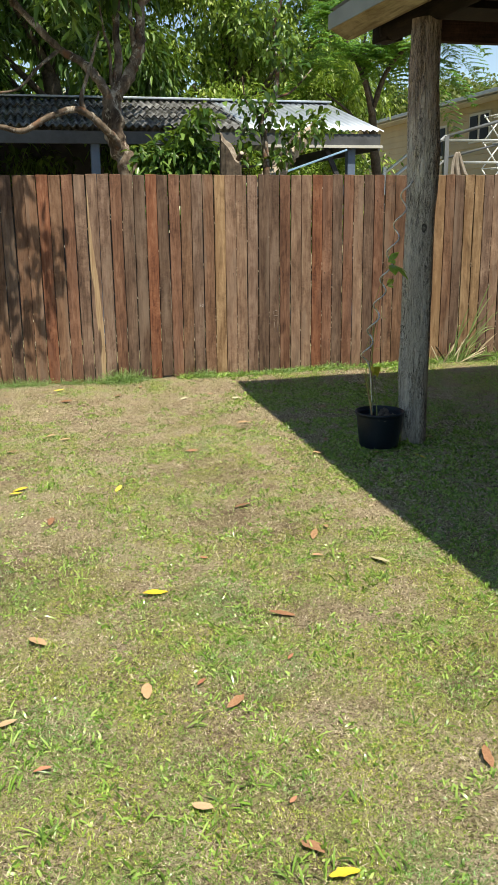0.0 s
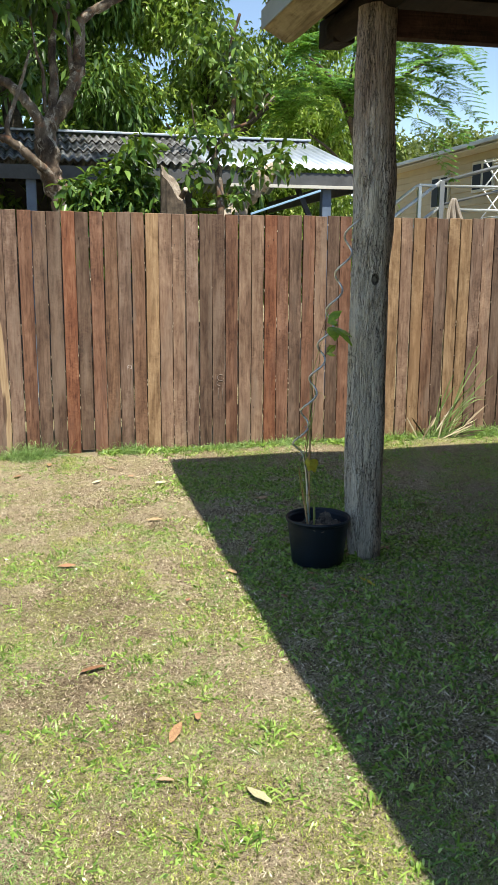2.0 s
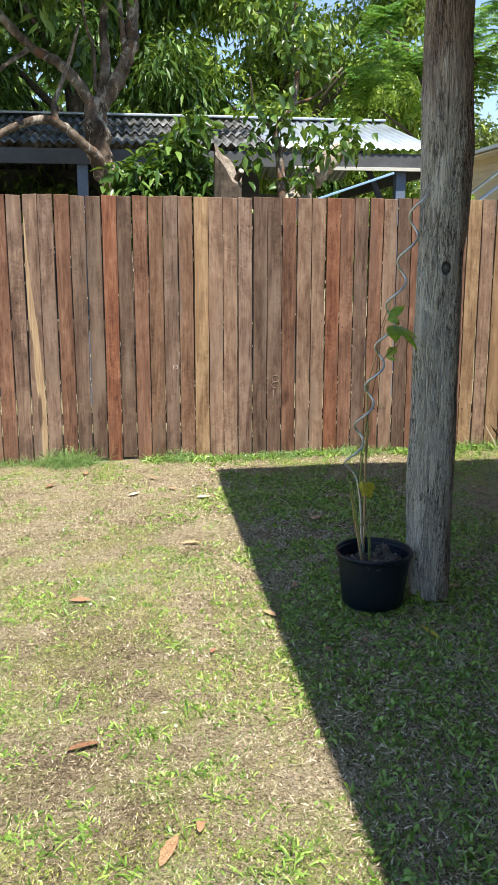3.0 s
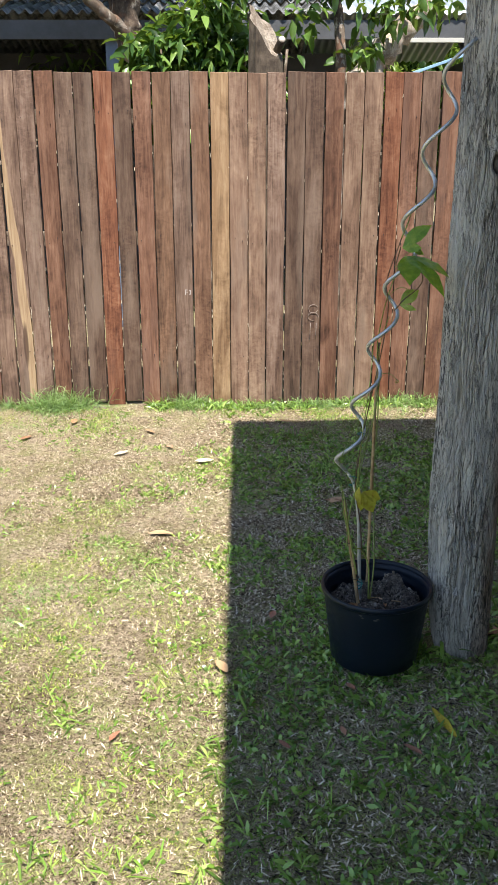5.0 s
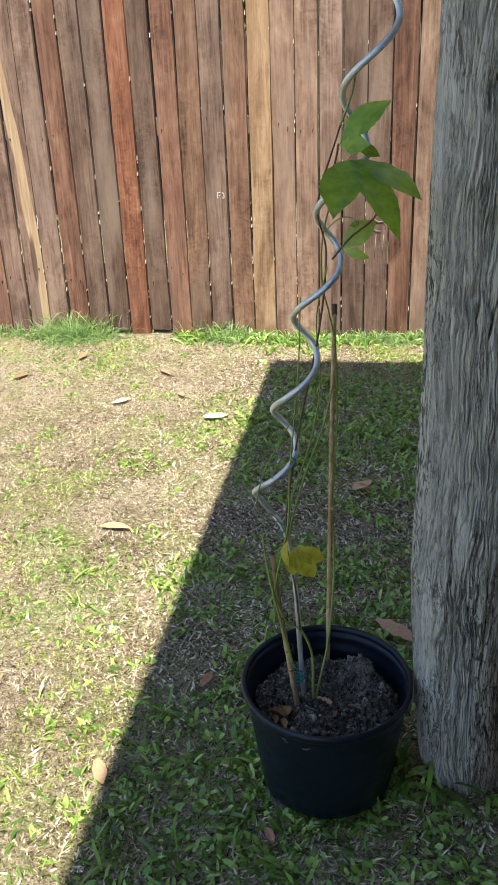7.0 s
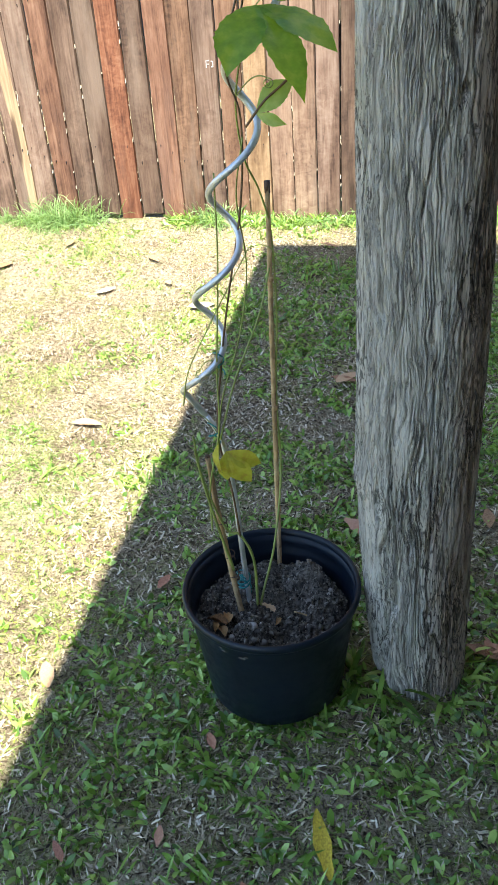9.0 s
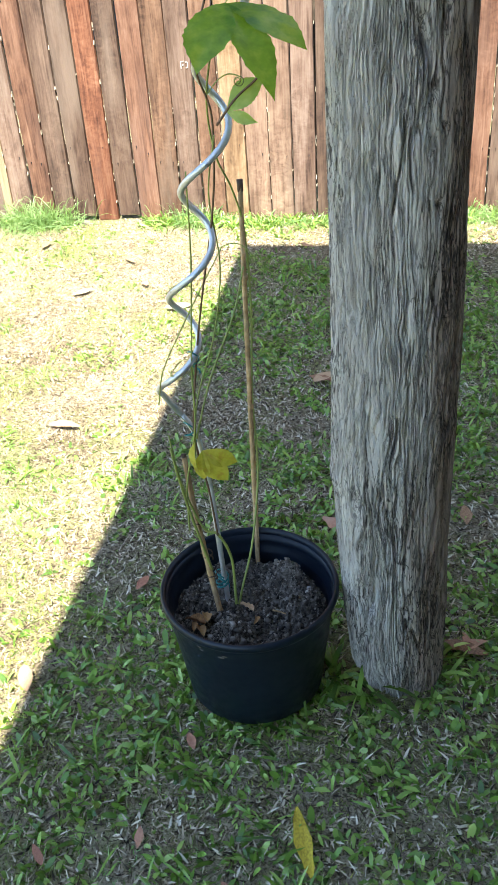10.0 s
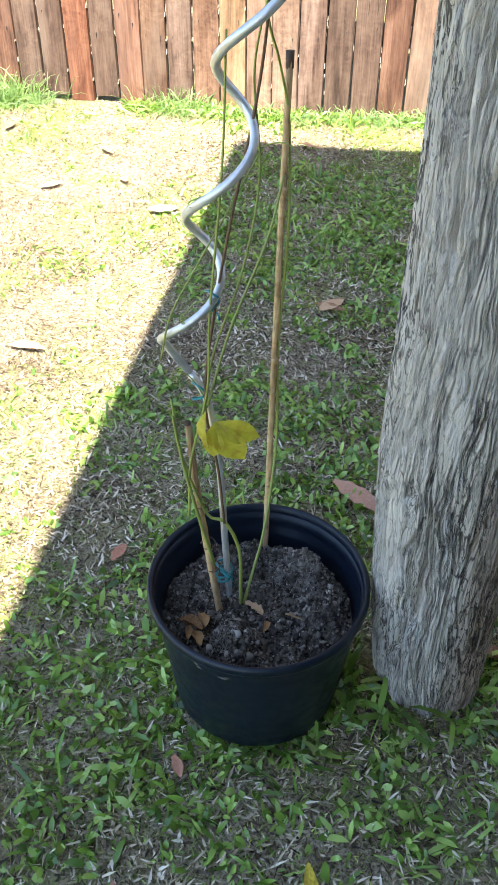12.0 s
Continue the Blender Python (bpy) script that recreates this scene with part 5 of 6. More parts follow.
def tufts(rng, x, y, per, spread, length, width, lift, droop):
    """Blades that leave each tuft's foot in all directions."""
    n = len(x)
    k = rng.integers(per[0], per[1] + 1, n)
    i = np.repeat(np.arange(n), k)
    m = len(i)
    a = rng.uniform(0, 2 * np.pi, m)
    px, py = x[i] + rng.normal(size=m) * spread, y[i] + rng.normal(size=m) * spread
    up = rng.uniform(lift[0], lift[1], m)
    way = np.stack([np.cos(a) * np.cos(up), np.sin(a) * np.cos(up), np.sin(up)], -1)
    at = np.stack([px, py, rise(px, py) - 0.002], -1)
    ln = rng.uniform(length[0], length[1], m) * rng.uniform(0.7, 1.15, n)[i]
    face = np.tile(np.array([0, 0, 1.0]), (m, 1)) + rng.normal(size=(m, 3)) * 0.55
    return at, way, ln, rng.uniform(width[0], width[1], m), np.full(m, droop), face


def scatter(rng, lo, hi, per_m2):
    n = int((hi[0] - lo[0]) * (hi[1] - lo[1]) * per_m2)
    return rng.uniform(lo[0], hi[0], n), rng.uniform(lo[1], hi[1], n)


def grass_object(name, sets, material, label, rows=2):
    rng = np.random.default_rng(77)
    cat = [np.concatenate([s[i] for s in sets]) for i in range(6)]
    v, f = blades(rng, cat[0], cat[1], cat[2], cat[3], cat[4], cat[5], rows)
    ob = part(name, np_mesh(name, v, f), material)
    return tagged(ob, label, "grass", kind="stuff")


def by_the_pot(x, y):
    """1 in the close turf round the pot and post, fading out unevenly."""
    e = 0.35 * (vnoise(x * 3.1 + 7, y * 3.1 + 2, 14) - 0.5)
    q = lambda t: np.clip(t, 0, 1) ** 2 * (3 - 2 * np.clip(t, 0, 1))
    return q((x - 1.3 - 0.25 * np.clip(3.9 - y, 0, 1) + e) / 0.55) * q((3.2 - x + e) / 0.6) * q((y - 2.3 + e) / 0.6) * q((7.05 - y + e) / 0.4)


def in_sight(x, y):
    """The part of the lawn that the walk looks over."""
    return (x < 0.64 * y + 0.45) & (x > -0.5)


def build_lawn():
    rng = np.random.default_rng(8)
    lo, hi = (-0.5, 1.25), (4.9, 7.14)
    short, broad, dead = [], [], []

    def place(per_m2, chance):
        x, y = scatter(rng, lo, hi, per_m2)
        k = in_sight(x, y) & clear_of_things(x, y)
        x, y = x[k], y[k]
        k = rng.random(len(x)) < chance(x, y)
        return x[k], y[k]
    green = lambda x, y, a, b: np.clip((patch(x, y) - a) / b, 0, 1)
    x, y = place(14500, lambda x, y: (0.6 + 0.35 * np.clip((3.4 - y) / 0.8, 0, 1)) * green(x, y, 0.385 - 0.07 * np.clip((3.1 - y) / 1.0, 0, 1), 0.22) * (1 - 0.55 * by_the_pot(x, y)))
    short.append(tufts(rng, x, y, (4, 8), 0.012, (0.008, 0.022), (0.0024, 0.0046), (0.15, 1.3), 0.35))
    x, y = place(21000, lambda x, y: np.clip(1.15 - 0.9 * patch(x, y), 0.3, 1.0) * (0.8 + 0.2 * by_the_pot(x, y)))
    dead.append(tufts(rng, x, y, (1, 3), 0.012, (0.007, 0.021), (0.0018, 0.004), (0.0, 1.0), 0.1))
    x, y = place(10500, by_the_pot)
    straw = [tufts(rng, x, y, (1, 3), 0.012, (0.01, 0.03), (0.002, 0.0048), (0.0, 0.7), 0.15)]
    # long straws lying over the rest
    x, y = place(1600, lambda x, y: np.clip(1.2 - patch(x, y), 0.3, 1.0))
    dead.append(tufts(rng, x, y, (1, 2), 0.015, (0.02, 0.048), (0.0016, 0.003), (0.02, 0.5), 0.15))
    # coarser tufts here and there
    x, y = place(45, lambda x, y: (patch(x, y) > 0.5) * 1.0)
    broad.append(tufts(rng, x, y, (6, 14), 0.02, (0.03, 0.075), (0.003, 0.006), (0.3, 1.3), 0.3))
    # runners of broad blades all over, gathered in clumps
    clump = lambda x, y: np.clip((vnoise(x * 9.0 + 5, y * 9.0 + 1, 21) * 0.65 + patch(x, y) * 0.6 - 0.52) / 0.16, 0, 1)
    x, y = place(620, lambda x, y: clump(x, y) * (1 - by_the_pot(x, y)))
    broad.append(tufts(rng, x, y, (4, 8), 0.013, (0.014, 0.038), (0.0034, 0.0075), (0.2, 1.2), 0.35))
    # close turf round the pot: broad blades
    x, y = place(2000, lambda x, y: (0.1 + 0.9 * clump(x, y)) * green(x, y, 0.27, 0.24) * by_the_pot(x, y) * np.where(x > 1.56, 1.0, 0.35) * (1 - 0.4 * np.clip((4.72 - y) / 0.15, 0, 1)))
    broad.append(tufts(rng, x, y, (3, 7), 0.012, (0.016, 0.046), (0.0055, 0.0115), (0.25, 1.25), 0.38))
    # the rest of the yard, thinner with distance
    n = 46000
    x, y = rng.normal(1.6, 3.2, n), rng.normal(2.6, 3.4, n)
    k = (y < 7.1) & ((x < -0.45) | (y < 1.3) | (x > 0.64 * y + 0.4)) & (rng.random(n) < np.clip((patch(x, y) - 0.2) / 0.3, 0, 1))
    k &= ~((x > 2.2) & (x < 5.8) & (y > 1.2) & (y < 1.5)) & clear_of_things(x, y)
    short.append(tufts(rng, x[k], y[k], (4, 8), 0.025, (0.025, 0.055), (0.006, 0.011), (0.1, 1.1), 0.3))
    grass_object("lawn_grass", short, GRASS_SUN, "short patchy yellow-green lawn grass", 1)
    grass_object("broad_lawn_grass", broad, GRASS_BROAD, "broad-bladed green lawn grass in low tufts", 3)
    grass_object("loose_straw", straw, THATCH, "loose dead straw on the turf round the pot", 2)
    grass_object("dead_thatch", dead, THATCH, "dry straw-coloured dead grass between the tufts", 1)

    # long blades at the post's foot, where no mower reaches
    a = rng.uniform(-3.0, 0.3, 26)
    x, y = POST_AT[0] + 0.1 * np.cos(a), POST_AT[1] + 0.1 * np.sin(a)
    foot = [tufts(rng, x, y, (2, 4), 0.012, (0.05, 0.11), (0.007, 0.012), (0.15, 1.0), 0.45)]
    a = rng.uniform(-3.4, 0.2, 60)
    x, y = 2.013 + 0.13 * np.cos(a), 4.803 + 0.13 * np.sin(a)
    keep = clear_of_things(x, y)
    foot.append(tufts(rng, x[keep], y[keep], (2, 4), 0.012, (0.025, 0.05), (0.005, 0.009), (0.3, 1.2), 0.3))
    grass_object("long_grass", foot, GRASS_BROAD, "longer green grass round the foot of the post", 4)

    # weeds along the foot of the fence
    weeds = []
    for cx, w, n, h in ((-0.15, 0.3, 170, 0.2), (0.35, 0.2, 90, 0.14), (0.68, 0.15, 210, 0.29), (1.38, 0.12, 95, 0.2), (1.75, 0.3, 110, 0.13), (2.15, 0.3, 200, 0.12), (2.55, 0.2, 140, 0.17), (3.1, 0.4, 200, 0.1), (3.9, 0.5, 560, 0.19), (-0.8, 0.4, 120, 0.12), (4.5, 0.4, 120, 0.12)):
        x, y = rng.normal(size=n) * w * 0.55 + cx, 7.165 - np.abs(rng.normal(size=n)) * 0.045
        weeds.append(tufts(rng, x, y, (3, 6), 0.012, (h * 0.3, h), (0.0015, 0.0036), (0.3, 1.45), 0.5))
    x = rng.uniform(1.15, 4.7, 900)
    x = x[rng.random(900) < np.clip(vnoise(x * 3.0, x * 0 + 4.0, 31) * 1.6 - 0.25, 0.1, 1)]
    weeds_low = [tufts(rng, x, 7.16 - np.abs(rng.normal(size=len(x))) * 0.05, (4, 8), 0.014, (0.03, 0.1), (0.004, 0.009), (0.3, 1.35), 0.45)]
    grass_object("low_weeds", weeds_low, GRASS_BROAD, "low bright green weeds along the foot of the fence", 3)
    grass_object("fence_weeds", weeds, WEED_BLADES, "fine blue-green weeds along the foot of the fence", 3)


build_lawn()


def build_tall_clump():
    """The long-bladed grass that leans against the palings."""
    rng = np.random.default_rng(12)
    clump = empty("tall_grass_clump", (3.68, 7.08, 0.05))
    tagged(clump, "tall arching grass clump leaning against the fence", "grass clump")
    n = 22
    at = np.stack([rng.normal(size=n) * 0.06, rng.normal(size=n) * 0.02, np.zeros(n)], -1)
    way = np.stack([rng.uniform(-0.25, 0.75, n), rng.uniform(-0.25, 0.02, n), rng.uniform(0.75, 1.3, n)], -1)
    v, f = blades(rng, at, way, rng.uniform(0.35, 1.0, n), rng.uniform(0.006, 0.011, n), rng.uniform(0.15, 0.85, n), np.tile(np.array([0.2, -1.0, 0.3]), (n, 1)) + rng.normal(size=(n, 3)) * 0.4, 10)
    tagged(part("green_foliage", np_mesh("green_foliage", v, f), WEED_BLADES, clump, "long green blades"), kind="stuff")
    n = 24
    at = np.stack([rng.normal(size=n) * 0.07, rng.normal(size=n) * 0.02, np.zeros(n)], -1)
    way = np.stack([rng.uniform(-0.3, 1.0, n), rng.uniform(-0.2, 0.05, n), rng.uniform(0.2, 0.8, n)], -1)
    v, f = blades(rng, at, way, rng.uniform(0.2, 0.45, n), rng.uniform(0.008, 0.014, n), rng.uniform(0.0, 0.3, n), None, 6)
    tagged(part("dead_foliage", np_mesh("dead_foliage", v, f), THATCH, clump, "dry brown dead blades"), kind="stuff")
    n = 26
    at = np.stack([0.42 + rng.normal(size=n) * 0.12, rng.normal(size=n) * 0.02, np.zeros(n)], -1)
    way = np.stack([rng.uniform(-1.0, 0.6, n), rng.uniform(-0.25, 0.05, n), rng.uniform(0.4, 1.0, n)], -1)
    v, f = blades(rng, at, way, rng.uniform(0.15, 0.36, n), rng.uniform(0.006, 0.01, n), rng.uniform(0.2, 0.6, n), None, 6)
    tagged(part("green_foliage", np_mesh("green_foliage", v, f), WEED_BLADES, clump), kind="stuff")


build_tall_clump()

for x0, x1 in ((0.86, 1.07), (2.78, 3.1)):
    s = part("concrete_footing", a_box((x0, 7.115, -0.03), (x1, 7.2, 0.05), 0.012), CONCRETE)
    tagged(s, "pale rough concrete footing under the fence", "concrete footing")


def dry_leaf_material(name, a, b_, c):
    m, nt, b = mk(name, 0.6, 0, 0.35)
    v = coords(nt)
    f = calc(nt, "ADD", calc(nt, "MULTIPLY", grain(nt, v, 25.0, 4.0), 0.7), calc(nt, "MULTIPLY", object_random(nt), 0.3))
    put(nt, b.inputs["Base Color"], ramp(nt, f, (0.24, a), (0.42, b_), (0.72, c)))
    bump(nt, b, grain(nt, coords(nt, (1, 6, 1)), 90.0, 3.0), 0.4, 0.002)
    return m


DRY = {
    "yellow": dry_leaf_material("fallen_yellow_leaf", (0.5, 0.32, 0.03), (0.76, 0.57, 0.05), (0.83, 0.68, 0.11)),
    "pale": dry_leaf_material("fallen_pale_leaf", (0.34, 0.3, 0.16), (0.52, 0.48, 0.28), (0.66, 0.62, 0.4)),
    "tan": dry_leaf_material("fallen_tan_leaf", (0.2, 0.1, 0.05), (0.48, 0.29, 0.15), (0.64, 0.44, 0.26)),
    "brown": dry_leaf_material("fallen_brown_leaf", (0.12, 0.055, 0.028), (0.36, 0.185, 0.095), (0.53, 0.32, 0.19)),
    "rust": dry_leaf_material("crumpled_rust_leaf", (0.09, 0.04, 0.014), (0.27, 0.13, 0.045), (0.42, 0.24, 0.1)),
    "red": dry_leaf_material("fallen_red_leaf", (0.2, 0.07, 0.04), (0.48, 0.21, 0.12), (0.62, 0.34, 0.21)),
}


def dry_leaf_mesh(seed):
    """A curled lance-shaped leaf, 1 long, with a folded midrib."""
    rng = random.Random(seed)
    n, wide, roll, twist, arch = 9, rng.uniform(0.32, 0.52), rng.uniform(0.05, 0.55), rng.uniform(-0.5, 0.5), rng.uniform(0.02, 0.1)
    verts, faces = [], []
    for i in range(n):
        t = i / (n - 1)
        w = wide * 0.5 * (math.sin(math.pi * min(1, t * 0.96 + 0.03)) ** 0.8) + 0.004
        bend = arch * math.sin(math.pi * t) * 0.6
        sway = 0.1 * twist * math.sin(math.pi * t)
        rag = rng.uniform(0.78, 1.12)
        for k in (-1, -0.5, 0, 0.5, 1):
            a = roll * k + twist * (t - 0.5)
            verts.append((t - 0.5 + 0.02 * rng.uniform(-1, 1), sway + w * k * rag * math.cos(a), bend + w * (abs(k) ** 1.6) * math.sin(roll) * 0.7 + w * k * math.sin(twist * (t - 0.5)) + 0.045 * rng.random()))
    for i in range(n - 1):
        for k in range(4):
            a = i * 5 + k
            faces.append((a, a + 1, a + 6, a + 5))
    me = bpy.data.meshes.new("fallen_leaf")
    me.from_pydata(verts, [], faces)
    me.materials.append(DRY["tan"])
    return shade_smooth(me)


LEAF_SHAPES = [dry_leaf_mesh(s) for s in range(9)]
LEAF_WORDS = {
    "yellow": "fallen yellow leaf lying on the lawn",
    "pale": "curled pale cream leaf lying on the lawn",
    "tan": "dry tan fallen leaf lying on the lawn",
    "brown": "curled dark brown dead leaf on the grass",
    "red": "small reddish-brown dead leaf on the grass",
}


def fallen(kind, places, size, angles=(), slim=1.0):
    rng = random.Random(kind)
    for i, (x, y) in enumerate(places):
        ob = new("fallen_leaf", LEAF_SHAPES[rng.randrange(9)])
        ob.material_slots[0].link = "OBJECT"
        ob.material_slots[0].material = DRY[kind]
        s = size * rng.uniform(0.75, 1.2)
        ob.location = (x, y, float(rise(np.float64(x), np.float64(y))) + 0.012)
        ob.rotation_euler = (rng.uniform(-0.15, 0.15), rng.uniform(-0.15, 0.15), rng.uniform(0, 6.28))
        if i < len(angles):
            ob.rotation_euler[2] = angles[i]
        ob.scale = (s, s * slim, s * 0.4)
        tagged(ob, LEAF_WORDS[kind], "fallen leaf", "leaves fallen on the lawn")


fallen("yellow", [(-0.126, 4.434), (0.368, 4.324), (0.373, 3.0), (0.564, 1.459), (0.158, 6.9), (-0.15, 4.37)], 0.085, (0.5, 1.2, 0.2, 0.1, 0.0))
fallen("yellow", [(2.138, 4.482)], 0.11, (1.9,), 0.78)
fallen("pale", [(1.308, 3.07), (1.484, 6.375), (1.092, 6.5)], 0.085, (2.0, 0.5))
fallen("tan", [(-0.062, 2.722), (1.142, 3.423), (0.251, 2.317), (-0.155, 2.241), (0.313, 1.758), (-0.186, 5.237), (0.142, 5.469), (-0.253, 6.8), (0.057, 5.6),
               (2.026, 5.909), (1.592, 4.739), (2.399, 5.304), (1.22, 3.5), (1.2, 6.75), (0.8, 6.9), (1.35, 5.6)], 0.082)
fallen("brown", [(0.788, 2.717), (0.521, 1.555), (0.494, 2.188), (0.012, 3.891), (1.067, 1.755), (0.927, 3.885), (0.867, 4.932), (2.386, 4.903), (1.855, 6.88), (2.02, 5.9), (2.9, 5.6), (3.1, 6.3), (0.2, 6.6), (0.6, 6.7)], 0.085)
fallen("red", [(2.044, 4.384), (0.726, 2.403), (0.419, 2.323), (0.528, 1.723), (-0.059, 2.004), (1.31, 6.555), (1.344, 4.437), (2.392, 4.914), (1.08, 3.2), (0.62, 3.3), (2.55, 5.9), (1.74, 5.01), (1.89, 4.458), (1.745, 4.412), (1.93, 4.638)], 0.048)
fallen("red", [(2.138, 5.225), (2.39, 4.91)], 0.095, (-0.5, 0.3))

# ---- the pot and its climbing plant
POT_AT = Vector((2.013, 4.803, 0))
POT = plain("black_plastic", (0.004, 0.009, 0.017), 0.42, 0.0, 0.3, 9.0, 0.06)
POT.node_tree.nodes["Principled BSDF"].inputs["Specular IOR Level"].default_value = 0.35
STEEL = plain("galvanised_stake_metal", (0.62, 0.62, 0.61), 0.4, 0.6, 0.2, 30.0)
CANE = timber("dry_bamboo_cane", (0.25, 0.16, 0.08), (0.57, 0.4, 0.21), (0.74, 0.57, 0.34), stripe=(40, 40, 6))
CANE_END = plain("dark_cane_end", (0.09, 0.052, 0.03), 0.8, vary=0.4)
VINE = foliage("green_vine_stem", (0.12, 0.16, 0.03), (0.22, 0.26, 0.05), (0.34, 0.36, 0.09), 0.5, 0.0)
VINE_BROWN = plain("brown_vine_stem", (0.13, 0.07, 0.03), 0.6, vary=0.35)
VINE_LEAF = foliage("passion_vine_leaf", (0.09, 0.2, 0.02), (0.2, 0.36, 0.035), (0.4, 0.5, 0.07), 0.33, 0.45, 0.5, 45.0, 0.62)
YOUNG_LEAF = foliage("pale_young_vine_leaf", (0.2, 0.32, 0.05), (0.34, 0.46, 0.08), (0.5, 0.58, 0.14), 0.36, 0.5, 0.5, 45.0, 0.62)
YELLOW_LEAF = foliage("yellowing_vine_leaf", (0.42, 0.22, 0.05), (0.52, 0.46, 0.05), (0.64, 0.56, 0.09), 0.5, 0.45, 0.5, 55.0, 0.75)
TIE = plain("teal_plastic_tie", (0.02, 0.2, 0.2), 0.4, vary=0.2)


def soil_material():
    m, nt, b = mk("dark_potting_soil", 0.95, 0, 0.2)
    v = coords(nt)
    f = grain(nt, v, 70.0, 6.0, 0.75)
    put(nt, b.inputs["Base Color"], ramp(nt, f, (0.38, (0.022, 0.018, 0.015)), (0.53, (0.135, 0.112, 0.09)), (0.72, (0.33, 0.285, 0.235))))
    bump(nt, b, grain(nt, v, 210.0, 5.0, 0.7), 0.8, 0.006)
    return m


SOIL = soil_material()
CLODS, _nt, _b = mk("soil_crumbs", 0.95, 0, 0.15)
put(_nt, _b.inputs["Base Color"], ramp(_nt, island(_nt), (0.0, (0.025, 0.02, 0.016)), (0.5, (0.15, 0.125, 0.1)), (0.9, (0.3, 0.255, 0.21)), (1.0, (0.42, 0.37, 0.31))))


def build_pot():
    pot = part("plant_pot", lathe([(0.002, 0.004), (0.112, 0.004), (0.116, 0.0), (0.119, 0.004), (0.1255, 0.06), (0.133, 0.12), (0.1395, 0.175), (0.1425, 0.204), (0.1435, 0.206), (0.1405, 0.206), (0.1392, 0.19), (0.1385, 0.179), (0.1345, 0.1735), (0.1335, 0.165), (0.1295, 0.12), (0.122, 0.06), (0.002, 0.06)], 96), POT)
    pot.location = POT_AT
    tagged(pot, "round black plastic nursery pot standing in the grass", "plant pot")
    part("rim", lathe([(0.1425, 0.2), (0.146, 0.2), (0.149, 0.2025), (0.1505, 0.2075), (0.1503, 0.2125), (0.149, 0.2155), (0.1468, 0.217),
                       (0.1442, 0.2164), (0.142, 0.2138), (0.1408, 0.209), (0.1404, 0.203), (0.1425, 0.2)], 96), POT, pot, "rolled black plastic rim")
    # scuffs below the rim
    scuff = plain("dry_soil_smear", (0.13, 0.12, 0.105), 0.9, vary=0.5, scale=160)
    for i, (a, z, w) in enumerate(((-2.0, 0.19, 0.006), (-1.97, 0.184, 0.005), (-1.74, 0.181, 0.008), (-1.69, 0.185, 0.005))):
        n = 9
        vs = [(0, 0, 0)] + [(w * math.cos(k * 0.7) * (0.6 + 0.5 * ((k * 7 + i) % 5) / 5), 0, 0.35 * w * math.sin(k * 0.7) * (0.6 + 0.5 * ((k * 5 + i) % 4) / 4)) for k in range(n)]
        me = bpy.data.meshes.new("smear")
        me.from_pydata(vs, [], [(0, 1 + k, 1 + (k + 1) % n) for k in range(n)])
        s = part("smear", me, scuff, pot)
        r = 0.1195 + z * 0.1165 + 0.0012
        s.location = (r * math.cos(a), r * math.sin(a), z)
        s.rotation_euler = (0.09, 0, a + math.pi / 2)
    # soil: lumpy surface below the rim, with separate clods
    n = 230
    r = np.linspace(0, 0.1318, 96)
    a = np.arange(n) * 2 * np.pi / n
    R, A = np.meshgrid(r, a, indexing="ij")
    X, Y = R * np.cos(A), R * np.sin(A)
    sharp = lambda k, seed: 1 - np.abs(2 * vnoise(X * k + 20, Y * k + 20, seed) - 1)
    lump = vnoise(X * 38 + 20, Y * 38 + 20, 5) * 0.02 + sharp(95, 6) * 0.011 + sharp(210, 7) * 0.007 + vnoise(X * 480 + 60, Y * 480 + 60, 8) * 0.003
    heap = lambda x, y, wx, wy: np.exp(-((((X - x) / wx) ** 2 + ((Y - y) / wy) ** 2) ** 1.6))
    mound = 0.05 * heap(0.055, 0.062, 0.03, 0.026) + 0.026 * heap(-0.025, -0.08, 0.036, 0.03) + 0.014 * heap(0.085, 0.0, 0.035, 0.045)
    Z = 0.141 + lump + mound - 0.016 * (R / 0.132) ** 4
    v = np.stack([X, Y, Z], -1).reshape(-1, 3)
    i, k = np.meshgrid(np.arange(len(r) - 1), np.arange(n), indexing="ij")
    k2 = (k + 1) % n
    f = np.stack([i * n + k, (i + 1) * n + k, (i + 1) * n + k2, i * n + k2], -1).reshape(-1, 4)
    soil = part("potting_soil", shade_smooth(np_mesh("potting_soil", v, f)), SOIL)
    soil.location = POT_AT
    tagged(soil, "dark crumbly potting soil filling the black pot", "soil", kind="stuff")
    rng = np.random.default_rng(3)
    m = 5200
    q, b = 0.1295 * np.sqrt(rng.random(m)), rng.uniform(0, 6.283, m)
    cx, cy = q * np.cos(b), q * np.sin(b)
    ri, ki = np.clip((q / 0.1318 * 95).astype(int), 0, 95), (b / (2 * np.pi) * n).astype(int) % n
    cz = Z[ri, ki]
    size = rng.uniform(0.0006, 0.0024, m) * np.where(rng.random(m) < 0.06, 2.6, 1.0)
    ball = bmesh.new()
    bmesh.ops.create_icosphere(ball, subdivisions=1, radius=1.0)
    bv = np.array([tuple(w.co) for w in ball.verts])
    bf = np.array([[w.index for w in g.verts] for g in ball.faces])
    ball.free()
    warp = 1 + rng.uniform(-0.6, 0.6, (m, len(bv)))
    v = bv[None] * warp[..., None] * size[:, None, None] * rng.uniform(0.6, 1.25, (m, 1, 3)) + np.stack([cx, cy, cz], -1)[:, None]
    f = bf[None] + (np.arange(m) * len(bv))[:, None, None]
    clods = part("soil_clods", np_mesh("soil_clods", v.reshape(-1, 3), f.reshape(-1, 3)), CLODS)
